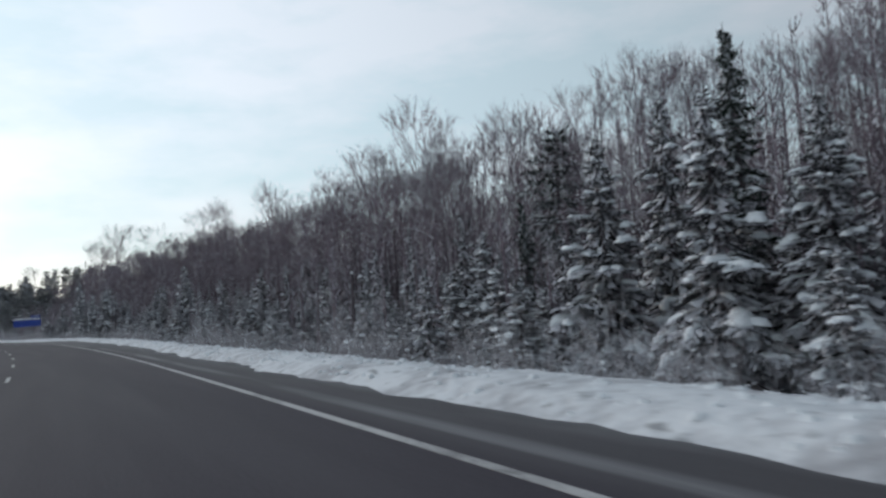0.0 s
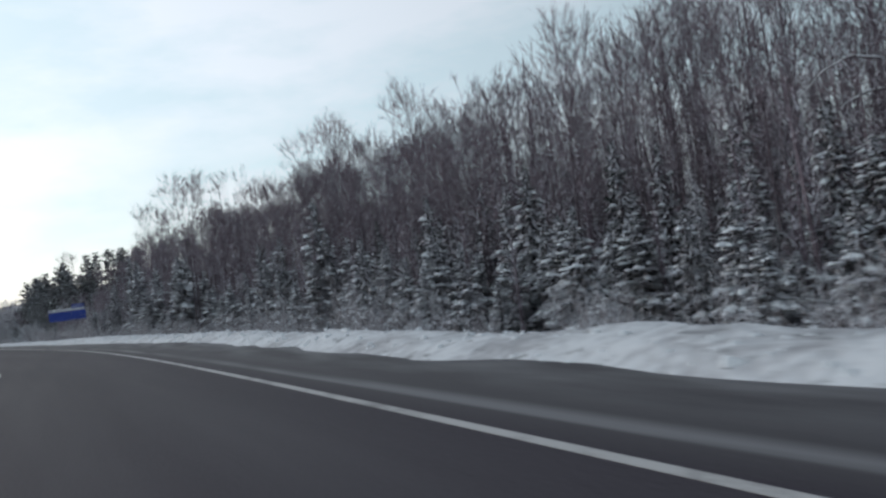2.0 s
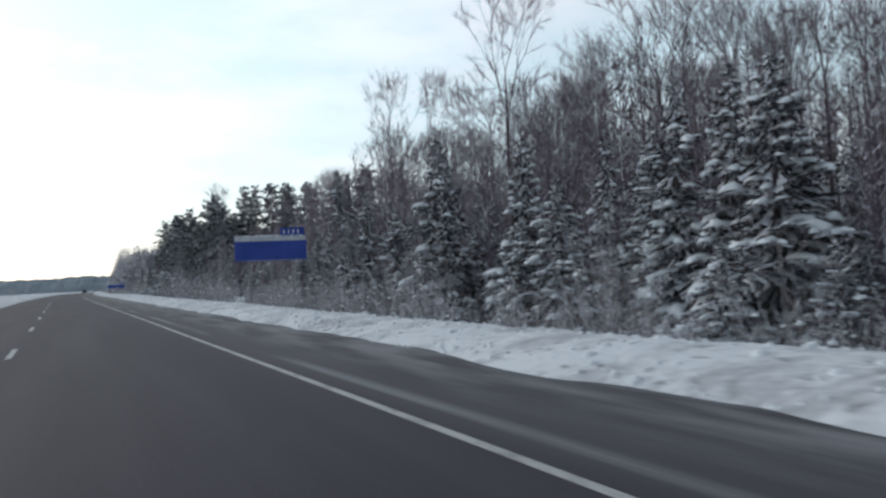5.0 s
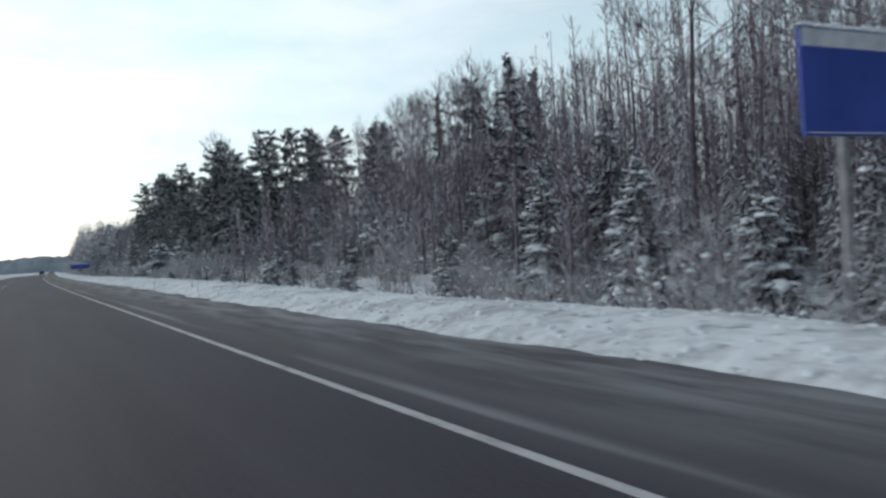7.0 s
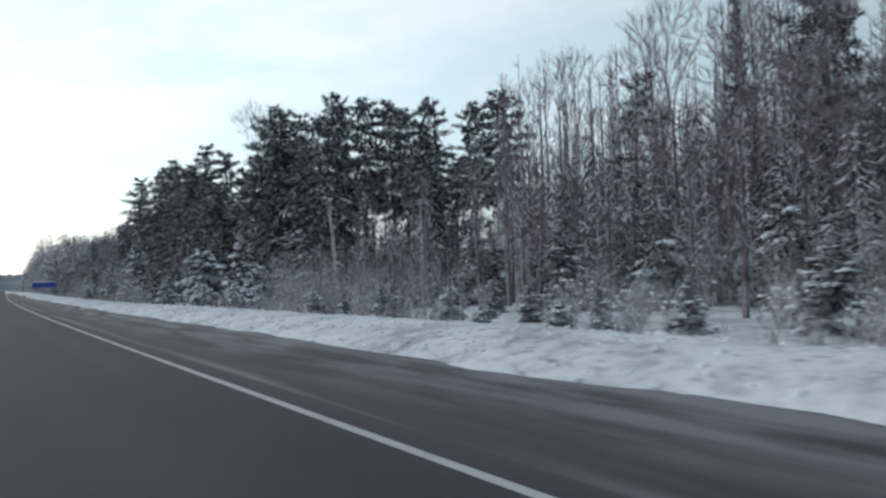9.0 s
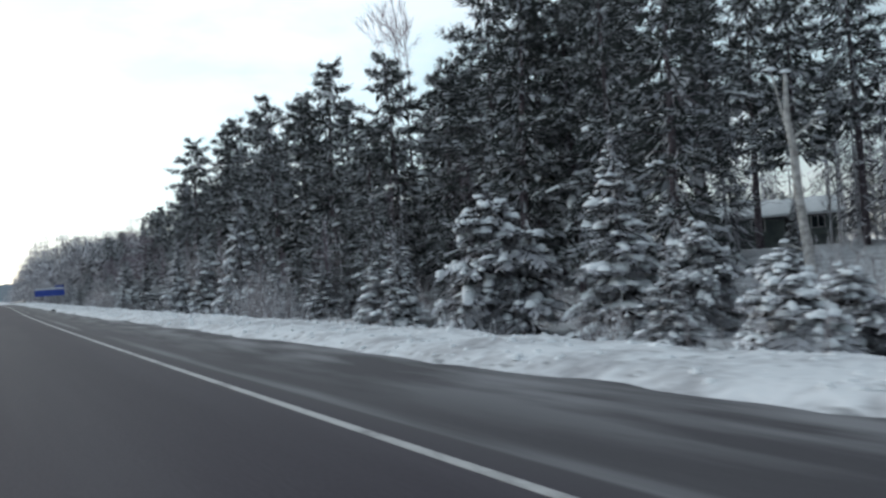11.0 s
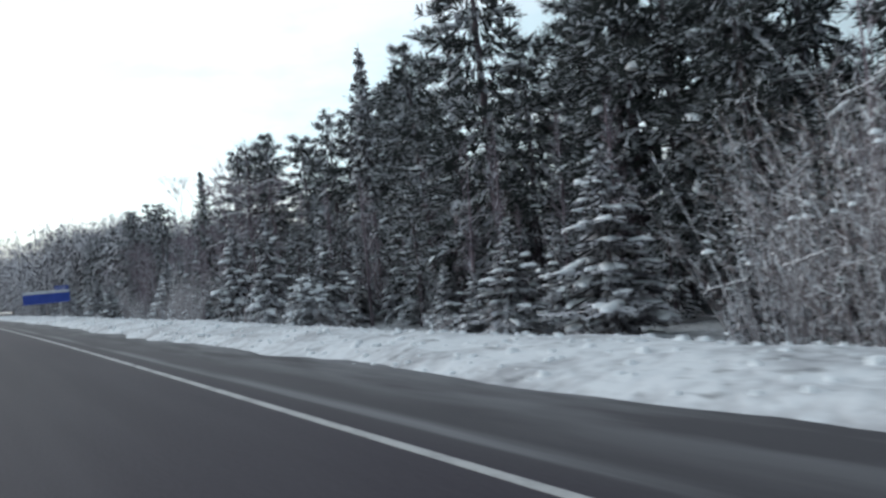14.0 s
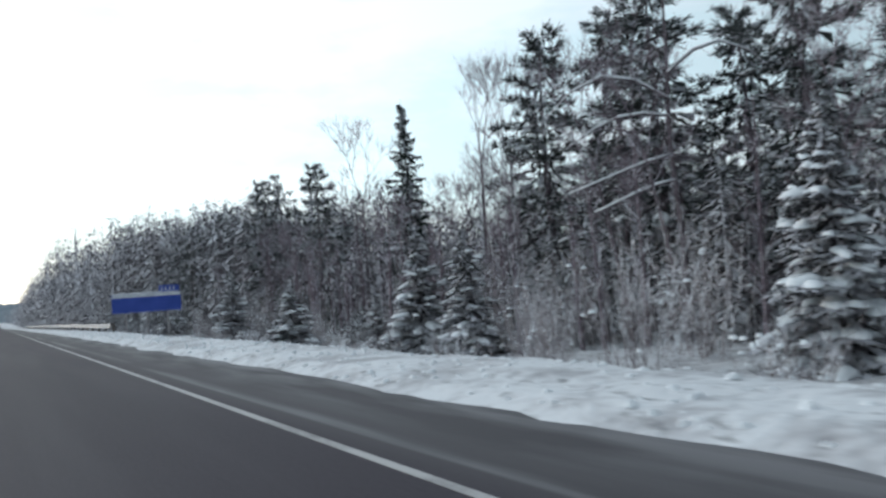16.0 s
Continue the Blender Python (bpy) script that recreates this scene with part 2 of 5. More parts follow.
def place(u, y):
    """The world's x and y of a point u metres right of the line."""
    h = heading(y)
    return line_x(y) + u * np.cos(h), y - u * np.sin(h)


def grade(y):
    """The road's own height: level, then gently down."""
    y = np.asarray(y, float)
    return -0.009 * np.where(y < 390, 0, np.where(y < 480, (y - 390) ** 2 / 180, y - 435)) * (y < 1e9) + 0.009 * np.maximum(y - 900, 0)


def bank(y):
    return 0.083 + (0.018 - 0.083) * smooth(75, 135, np.asarray(y, float))


SNOW_EDGE = ((-60, 3.7), (20, 3.8), (60, 4.2), (110, 4.55), (155, 5.05), (230, 5.45), (285, 5.2), (330, 4.75), (375, 4.4), (410, 4.5), (520, 4.6), (2600, 4.8))
SIGHT = ((-60, 7.0), (30, 7.0), (80, 7.8), (120, 8.8), (150, 8.1), (230, 9.6), (285, 7.8), (330, 7.7), (375, 7.3), (420, 7.0), (2600, 7.2))


def ripple(x, y, s):
    return noise.noise((x * s, y * s, 3.7 * s))


def land(u, y):
    """Height of the snow-covered ground u metres right of the line."""
    road = float(bank(y)) * u
    e = float(np.interp(y, *zip(*SNOW_EDGE))) + 0.28 * ripple(1.0, y, 0.35) + 0.12 * ripple(5.0, y, 1.7)
    g = float(grade(y))
    if u < -2:
        d = -5.0 + 0.25 * ripple(9.0, y, 0.3) - u
        if d < 0:
            return g + road - min(0.15, -0.2 * d)
        at_edge = float(bank(y)) * -5.0
        z = at_edge + 0.30 * min(1, d / 1.0) - 0.9 * float(smooth(1.5, 6.0, d)) + 0.7 * float(smooth(14, 30, d))
        return g + z + 0.07 * ripple(u, y, 0.7)
    d = u - e
    if d < 0:
        return g + road - min(0.15, -0.2 * d)
    at_edge = float(bank(y)) * e
    crest_u = e + 1.3
    crest = 1.3 * (1 - crest_u / float(np.interp(y, *zip(*SIGHT))))
    lumps = 0.05 * ripple(u, y, 0.9) + 0.045 * ripple(u, y, 2.3)
    ditch = -2.3 + 0.35 * float(smooth(100, 160, y)) + 1.3 * float(smooth(210, 226, y)) * float(1 - smooth(266, 282, y)) + 0.45 * float(smooth(396, 404, y)) * float(1 - smooth(418, 432, y))
    if d < 1.3:
        w = math.sin(d / 1.3 * math.pi / 2)
        return g + max(at_edge + (crest - at_edge) * w, road + 0.12 * min(1.0, d / 0.35) * (d < 1.0)) + lumps * w
    d -= 1.3
    rise = float(smooth(288, 298, y) * (1 - smooth(338, 352, y))) * 0.062 * max(0.0, d - 7) * float(1 - smooth(80, 105, d))
    z = crest + (ditch - crest) * float(smooth(0.3, 7.0, d)) + 0.012 * max(0, d - 16) + min(rise, 2.6)
    far = max(0.0, d - 120)
    return g + z + lumps + 0.18 * ripple(u, y, 0.16) * min(1, d / 4) - 0.02 * far


# ---- mesh helpers ----
class Shape:
    """Collects points and faces as plain lists, quick for many small pieces."""

    def __init__(self):
        self.v, self.f = [], []

    def poly(self, *pts):
        k = len(self.v)
        self.v.extend(tuple(p) for p in pts)
        self.f.append(tuple(range(k, k + len(pts))))

    def tube(self, pts, radii, sides=5, cap=True):
        k, rings = len(self.v), len(pts)
        for i, (p, r) in enumerate(zip(pts, radii)):
            a, c = pts[max(0, i - 1)], pts[min(rings - 1, i + 1)]
            t = (Vector(c) - Vector(a)).normalized()
            n = t.orthogonal().normalized()
            m = t.cross(n)
            for s in range(sides):
                w = 2 * math.pi * s / sides
                q = Vector(p) + (n * math.cos(w) + m * math.sin(w)) * r
                self.v.append(tuple(q))
        for i in range(rings - 1):
            for s in range(sides):
                a, b = k + i * sides + s, k + i * sides + (s + 1) % sides
                self.f.append((a, b, b + sides, a + sides))
        if cap:
            self.f.append(tuple(k + s for s in range(sides - 1, -1, -1)))
            self.f.append(tuple(k + (rings - 1) * sides + s for s in range(sides)))

    def pad(self, c, along, long, wide, high, rng, sides=6):
        """A lump of snow: a ring of uneven points with a rounded top."""
        k = len(self.v)
        t = Vector(along)
        t.normalize()
        side = t.cross(Vector((0, 0, 1)))
        side = side.normalized() if side.length > 0.01 else Vector((1, 0, 0))
        up = side.cross(t)
        c = Vector(c)
        for s in range(sides):
            w = 2 * math.pi * s / sides
            j = rng.uniform(0.7, 1.25)
            self.v.append(tuple(c + t * (math.cos(w) * long * j) + side * (math.sin(w) * wide * j) - up * (high * rng.uniform(0, 0.3))))
        for s in range(sides):
            w = 2 * math.pi * (s + 0.5) / sides
            j = rng.uniform(0.45, 0.7)
            self.v.append(tuple(c + t * (math.cos(w) * long * j) + side * (math.sin(w) * wide * j) + up * (high * rng.uniform(0.6, 0.95))))
        self.v.append(tuple(c + up * high))
        for s in range(sides):
            n = (s + 1) % sides
            self.f += [(k + s, k + n, k + sides + s), (k + n, k + sides + n, k + sides + s),
                       (k + sides + s, k + sides + n, k + 2 * sides)]

    def drift(self, pts, widths, heights, rng):
        """A rounded tongue of snow lying along a bough: uneven cross-sections, flat beneath, closed at both ends."""
        k, rings = len(self.v), len(pts)
        for i, (p, w, h) in enumerate(zip(pts, widths, heights)):
            t = (pts[min(rings - 1, i + 1)] - pts[max(0, i - 1)])
            side = Vector((-t.y, t.x, 0))
            side = side.normalized() if side.length > 0.001 else Vector((1, 0, 0))
            for a, b in ((-1.0, -0.25), (-0.6, 0.75), (0.1, 1.0), (0.75, 0.6), (1.0, -0.3)):
                j = rng.uniform(0.8, 1.2)
                self.v.append(tuple(p + side * (a * w * j) + Vector((0, 0, b * h * j))))
        for i in range(rings - 1):
            for q in range(5):
                a, b = k + i * 5 + q, k + i * 5 + (q + 1) % 5
                self.f.append((a, a + 5, b + 5, b))
        self.f.append(tuple(range(k, k + 5)))
        self.f.append(tuple(range(k + rings * 5 - 1, k + rings * 5 - 6, -1)))

    def box(self, x0, x1, y0, y1, z0, z1):
        k = len(self.v)
        self.v += [(x, y, z) for z in (z0, z1) for y in (y0, y1) for x in (x0, x1)]
        self.f += [tuple(k + i for i in q) for q in ((0, 2, 3, 1), (4, 5, 7, 6), (0, 1, 5, 4), (2, 6, 7, 3), (0, 4, 6, 2), (1, 3, 7, 5))]

    def mesh(self, name, mat, soft=False):
        me = bpy.data.meshes.new(name)
        me.from_pydata(self.v, [], self.f)
        me.materials.append(mat)
        if soft:
            me.polygons.foreach_set("use_smooth", [True] * len(me.polygons))
        me.update()
        return me


def part(name, shape, mat, parent, label="", soft=False):
    ob = new(name, shape.mesh(name, mat, soft) if isinstance(shape, Shape) else shape)
    ob.parent = parent
    if label:
        tagged(ob, label)
    return ob


def empty(name, label, category, group="", kind=""):
    return tagged(new(name), label, category, group, kind)


# ---- ground and road ----
def ground():
    us = [-900, -600, -400, -250, -160, -110, -80, -60, -45, -34, -26, -20, -15, -12, -10, -8.5, -7.5, -6.8, -6.2, -5.7, -5.3, -5.0, -4.7, -4.3, -3.9, -2.5, 1.0, 2.8, 3.1]
    us += [3.3 + 0.2 * i for i in range(24)]
    us += [8.4 + 0.6 * i for i in range(16)] + [18.5, 20, 22, 24.5, 27, 30, 34, 38, 43, 50, 60, 75, 95, 130, 180, 260, 400, 600, 900]
    ys = list(np.arange(-140, -10, 10.0)) + list(np.arange(-10, 470, 0.55)) + list(np.arange(470, 620, 3.0)) + list(np.arange(620, 1000, 20.0)) + list(np.arange(1000, 2501, 100.0))
    v, f = [], []
    for y in ys:
        for u in us:
            x, yy = place(u, y)
            v.append((float(x), float(yy), land(u, float(y))))
    w = len(us)
    for j in range(len(ys) - 1):
        for i in range(w - 1):
            a = j * w + i
            f.append((a, a + 1, a + 1 + w, a + w))
    me = bpy.data.meshes.new("ground")
    me.from_pydata(v, [], f)
    me.materials.append(M_GROUND)
    me.polygons.foreach_set("use_smooth", [True] * len(f))
    return tagged(new("ground", me), "snow-covered verge, ditch and forest floor with a ploughed bank", "ground", kind="structure")


def ribbon(name, u0, u1, ys, mat, lift, lanes=1, thick=0.25):
    """A strip that follows the road, with UV in metres across and along."""
    us = np.linspace(u0, u1, lanes + 1)
    v, f, every = [], [], []
    for y in ys:
        wide = 1.0 if u1 < 6 else (float(np.interp(y, *zip(*SNOW_EDGE))) + 0.6) / u1
        for u in us:
            u = u * wide if u > 0 else u
            every.append((float(u), float(y)))
            x, yy = place(u, y)
            v.append((float(x), float(yy), float(grade(y)) + float(bank(y)) * u + lift))
    w = len(us)
    for j in range(len(ys) - 1):
        for i in range(w - 1):
            a = j * w + i
            f.append((a, a + 1, a + 1 + w, a + w))
    top = len(v)
    v += [(x, y, z - thick) for x, y, z in v]
    for j in range(len(ys) - 1):
        for a, flip in ((j * w, False), (j * w + w - 1, True)):
            q = (a, a + w, a + w + top, a + top)
            f.append(q[::-1] if flip else q)
    me = bpy.data.meshes.new(name)
    me.from_pydata(v, [], f)
    me.materials.append(mat)
    uv = me.uv_layers.new(name="UVMap")
    every = every * 2
    for loop in me.loops:
        uv.data[loop.index].uv = every[loop.vertex_index]
    return new(name, me)


ground()
ROAD_Y = np.concatenate([np.arange(-140, 620, 4.0), np.arange(620, 2400, 40.0)])
road = tagged(ribbon("road", -6.2, 6.4, ROAD_Y, M_ASPHALT, 0.0, lanes=8), "dry grey asphalt highway with snow-dusted shoulder", "road", kind="structure")
EDGE_LINE = ribbon("edge_line", 2.595, 2.685, np.concatenate([np.arange(-100, 620, 3.0), np.arange(620, 1500, 40.0)]), M_LINE, 0.005, thick=0.004)
EDGE_LINE.parent = road
dash_shape = Shape()
for k in range(6):
    dash_shape.box(-0.06, 0.06, k * 0.5, k * 0.5 + 0.5, -0.003, 0.004)
dash_mesh = dash_shape.mesh("lane_dash", M_LINE)
for k in range(-3, 52):
    y = 151.7 - 12.2 * 12 + 12.2 * k - 1.5
    x, yy = place(-1.05, y + 1.5)
    x0, y0 = place(-1.05, y)
    d = part("lane_dash", dash_mesh, None, road)
    d.matrix_basis = Matrix.Translation((float(x0), float(y0), float(grade(y)) - 1.05 * float(bank(y)) + 0.003)) @ Euler((0, math.atan(float(bank(y))) * -1, -float(heading(y + 1.5)))).to_matrix().to_4x4()


# ---- trees ----
def spruce_meshes(seed, full=1.0, snow=0.85, levels=13, around=7, detail=1.0, wide=1.0, pads=1.0, dome=False):
    """A spruce 10 m high: trunk, whorls of drooping boughs fringed with needles, and pillows of snow lying along them."""
    r = random.Random(seed)
    trunk, crown, white = Shape(), Shape(), Shape()
    bend = [(r.uniform(-0.1, 0.1), r.uniform(-0.1, 0.1)) for _ in range(5)]
    trunk.tube([(bend[i][0] * (i > 0), bend[i][1] * (i > 0), 2.45 * i - 0.3 * (i == 0)) for i in range(5)], [0.16, 0.13, 0.095, 0.055, 0.012], 6)

    def reach(z):
        t = 1 - z / 10.05
        return 2.45 * wide * (min(1.0, 1.5 * t ** 0.5) if dome else t ** 0.86) + 0.1
    # inner needles that close the crown round the trunk
    for k in range(int(420 * detail)):
        z = 0.3 + 9.2 * (k / (420 * detail)) ** 1.1
        R = reach(z) * r.uniform(0.15, 0.74)
        a = k * 2.39996 + r.uniform(-0.4, 0.4)
        c, d, w = math.cos(a), math.sin(a), 0.05 + 0.06 * R
        h = 0.16 + 0.15 * R
        crown.poly((c * R * 0.3, d * R * 0.3, z + h), (c * R - d * w, d * R + c * w, z - h * r.uniform(0.1, 0.8)), (c * R + d * w, d * R - c * w, z - h * r.uniform(0.1, 0.8)))
    gap = 9.5 / levels
    for lv in range(levels * around):
        tier, spoke = divmod(lv, around)
        f = ((tier + 0.5) / levels) ** 1.08
        z = 0.3 + 9.45 * f + r.gauss(0, 0.9 if dome else 0.36) * gap
        az = (spoke + 0.5 * (tier % 2) + r.uniform(-0.28, 0.28)) * 2 * math.pi / around + tier * 0.7
        if z > 9.75 or r.random() < 0.07:
            continue
        lobe = 0.9 + 0.2 * math.sin(az * 2 + seed) * math.sin(z * 1.7 + seed)
        L = max(0.12, reach(z) * full * lobe * r.uniform(0.55, 1.16))
        dx, dy = math.cos(az), math.sin(az)
        sx, sy = -dy, dx
        load = r.random() < snow
        sag = r.uniform(0.25, 0.6) + (0.22 if load else 0.0) - 0.25 * f + (r.uniform(0.1, 0.6) if dome else 0.0)
        lift = 0.22 + 0.3 * f + r.uniform(-0.1, 0.12)

        def at(s, off=0.0, down=0.0):
            return Vector((dx * s * L + sx * off, dy * s * L + sy * off, z + L * (lift * s - sag * s * s + 0.12 * s**3) - down))

        def half(s):
            return L * 0.36 * max(0.12, 1 - 1.9 * (s - 0.42) ** 2)
        crown.poly(at(0, 0.03), at(0, -0.03), at(1))
        n = max(8, int(round((13 + L * 20.0) * detail)))
        for j in range(n):
            s = 0.12 + 0.9 * (j + r.random()) / n
            sgn = 1 if j % 2 else -1
            span = half(s) * r.uniform(0.75, 1.25) + 0.06
            b = at(s)
            tip = at(min(1.15, s + 0.6 * span / L), sgn * span, span * r.uniform(-0.02, 0.4))
            w = (0.022 + 0.017 * L) / detail ** 0.7
            axis = Vector((r.gauss(0, 0.35), r.gauss(0, 0.35), 1)).normalized()
            wv = (tip - b).cross(axis).normalized() * w
            if j % 2 == (j // 2) % 2:
                crown.poly(b - wv * 0.5, b + wv * 0.5, tip + wv * 0.8, tip - wv * 0.8)
            else:
                crown.poly(b + wv, b - wv, tip)
            if j % 3 != 2:
                # needles hanging below the spray
                h = r.uniform(0.1, 0.3) * (0.5 + 0.4 * L)
                o = at(s, sgn * span * r.uniform(0.1, 0.9), 0.02)
                k = Vector((r.uniform(-1, 1), r.uniform(-1, 1), 0)).normalized() * (w * 1.3)
                crown.poly(o - k, o + k, o + Vector((r.gauss(0, 0.06), r.gauss(0, 0.06), -h)))
        for j in range(3):
            a = r.uniform(-0.9, 0.9)
            crown.poly(at(0.86, 0.03), at(0.86, -0.03), at(1.0 + 0.16 * math.cos(a), 0.2 * L * math.sin(a), r.uniform(-0.03, 0.06)))
        if load:
            g = r.choice((0.5, 0.65, 0.8, 1.0, 1.35)) * pads
            s0, s1 = r.uniform(0.3, 0.66), r.uniform(0.9, 1.04)
            off = r.uniform(-0.12, 0.12) * L
            hh = min(0.24, (0.05 + 0.072 * L) * g)
            if not dome:
                ss = [s0 + (s1 - s0) * q for q in (0, 0.12, 0.38, 0.62, 0.88, 1)]
                lump = [r.uniform(0.7, 1.25) for _ in ss]
                shape = (0.25, 0.75, 0.95, 1.05, 0.85, 0.35)
                white.drift([at(q, off * i / 5 + r.uniform(-0.07, 0.07) * L, -0.01) for i, q in enumerate(ss)], [min(0.4, half(q) * 0.6 * g + 0.03) * a * b for q, a, b in zip(ss, shape, lump)],
                            [hh * a * b for a, b in zip((0.35, 0.85, 1.0, 1.1, 0.95, 0.4), reversed(lump))], r)
            else:
                for q in range(4):
                    m = min(0.34, hh * r.uniform(0.8, 1.8))
                    white.pad(at(r.uniform(0.6, 1.02), r.uniform(-0.8, 0.8) * half(0.8), -0.02), (dx + r.gauss(0, 0.5), dy + r.gauss(0, 0.5), -0.3), m * 1.1, m, m * 1.35, r, sides=6)
            for sg in (-1, 1):
                if L > 0.5 and r.random() < 0.6 * min(1.3, g):
                    s = r.uniform(0.5, 0.85)
                    o = half(s) * r.uniform(0.6, 0.95) * sg
                    m = hh * r.uniform(0.7, 1.2)
                    white.pad(at(s + 0.06, o, 0.03), (sx * sg + dx * 0.7, sy * sg + dy * 0.7, -0.25), m * 1.7, m * 1.15, m * 0.75, r, sides=5)
    crown.tube([(bend[4][0], bend[4][1], 9.2), (bend[4][0], bend[4][1], 10.0)], [0.03, 0.008], 3)
    for k in range(14):
        a = r.uniform(0, 6.28)
        z = r.uniform(9.0, 9.8)
        crown.poly((bend[4][0], bend[4][1], z + 0.08), (bend[4][0], bend[4][1], z - 0.05), (bend[4][0] + 0.24 * math.cos(a), bend[4][1] + 0.24 * math.sin(a), z + 0.1))
    return trunk, crown, white


def pine_meshes(seed, snow=0.34, limbs=58, detail=1.0, low=0.16):
    """A white pine 18 m high: bare lower trunk, whorls of long level limbs with upswept needle plumes, tongues of snow along some."""
    r = random.Random(seed)
    trunk, crown, white, wood = Shape(), Shape(), Shape(), Shape()
    bx, by = r.uniform(-0.3, 0.3), r.uniform(-0.3, 0.3)
    spine = lambda z: (bx * math.sin(z / 6), by * math.sin(z / 5 + 1) - by * math.sin(1), z)
    trunk.tube([spine(z) for z in (-0.4, 2.5, 6, 10, 14, 17.4)], [0.27, 0.24, 0.2, 0.15, 0.085, 0.02], 6)
    for k in range(16):
        z = r.uniform(1.5, 18 * low + 3.0)
        az = r.uniform(0, 6.28)
        L = r.uniform(0.8, 2.8)
        o = spine(z)
        tip = (o[0] + L * math.cos(az), o[1] + L * math.sin(az), z - r.uniform(-0.1, 0.6))
        wood.tube([o, ((o[0] + tip[0]) / 2, (o[1] + tip[1]) / 2, (z + tip[2]) / 2 + 0.12 * L), tip], [0.035, 0.02, 0.008], 3, cap=False)
    for k in range(int(620 * detail)):
        f = (k + r.random()) / (620 * detail)
        z = 18 * (low + (0.96 - low) * f)
        R = (3.0 * (1 - f) ** 0.6 + 0.25) * r.uniform(0.15, 0.85)
        a = r.uniform(0, 6.28)
        c, d, w = math.cos(a), math.sin(a), r.uniform(0.05, 0.11)
        o = Vector(spine(z))
        crown.poly(o + Vector((c * R * 0.5, d * R * 0.5, 0.25)), o + Vector((c * R - d * w, d * R + c * w, r.uniform(-0.5, 0.2))), o + Vector((c * R + d * w, d * R - c * w, r.uniform(-0.5, 0.2))))
    for k in range(limbs):
        whorl = k // 5
        f = (whorl + 0.5 + r.gauss(0, 0.22)) / (limbs / 5)
        f = min(0.985, max(0.0, f))
        z = 18 * (low + (0.975 - low) * f ** 0.92)
        az = (k % 5) * 1.2566 + whorl * 0.9 + r.uniform(-0.4, 0.4)
        L = (4.1 * (1 - f) ** 0.62 * (0.6 + 0.4 * min(1, f * 3.5)) + 0.35) * r.uniform(0.55, 1.2)
        dx, dy = math.cos(az), math.sin(az)
        sx, sy = -dy, dx
        up = r.uniform(-0.02, 0.24) + 0.45 * f * f
        sag = r.uniform(0.15, 0.55) * (1.1 - f)
        o = spine(z)

        def at(s, off=0.0, lift=0.0):
            return Vector((o[0] + dx * s * L + sx * off, o[1] + dy * s * L + sy * off, o[2] + L * (up * s - sag * s * s) + lift))
        wood.tube([at(0), at(0.5), at(1)], [0.055 * (1.1 - f) + 0.005, 0.03 * (1.1 - f) + 0.008, 0.008], 3, cap=False)
        sprays = max(5, int(L * 5.2 * detail) + 3)
        for j in range(sprays):
            s = 0.3 + 0.74 * (j + r.random()) / sprays
            off = r.uniform(-0.36, 0.36) * L * (1.15 - 0.65 * s)
            c = at(s, off, r.uniform(-0.2, 0.16))
            size = r.uniform(0.34, 0.66)
            out = math.atan2(dy, dx) + off * 1.2 / L
            for q in range(int(17 * detail ** 0.5)):
                a, e = out + r.gauss(0, 0.85), r.gauss(0.3, 0.4)
                way = Vector((math.cos(a) * math.cos(e), math.sin(a) * math.cos(e), math.sin(e)))
                tip = c + way * size * r.uniform(0.6, 1.15)
                w = Vector((-math.sin(a), math.cos(a), r.uniform(-1.2, 1.2))).normalized() * (0.042 / detail ** 0.5)
                if q % 2:
                    crown.poly(c - way * 0.12, tip + w * 0.7, tip - w * 0.7)
                else:
                    crown.poly(c + w, c - w, tip)
            if r.random() < snow * 0.5:
                g = size * r.choice((0.3, 0.4, 0.55, 0.8))
                white.pad(c + Vector((0, 0, 0.1)), (dx + r.uniform(-0.4, 0.4), dy + r.uniform(-0.4, 0.4), up - 2 * sag * s), g * r.uniform(0.8, 1.3), g * r.uniform(0.3, 0.5), g * 0.24, r, sides=5)
        if L > 1.0 and r.random() < snow * 1.7 * (1.15 - f):
            s0 = r.uniform(0.25, 0.6)
            s1 = min(1.05, s0 + r.uniform(0.3, 0.55))
            g = r.choice((0.5, 0.7, 0.9, 1.2))
            off = r.uniform(-0.1, 0.1) * L
            ss = [s0, s0 * 0.7 + s1 * 0.3, s0 * 0.3 + s1 * 0.7, s1]
            white.drift([at(q, off * i / 3, 0.08) for i, q in enumerate(ss)], [0.1 * g, 0.26 * g, 0.38 * g, 0.24 * g], [0.05 * g, 0.13 * g, 0.18 * g, 0.1 * g], r)
    return trunk, crown, white, wood


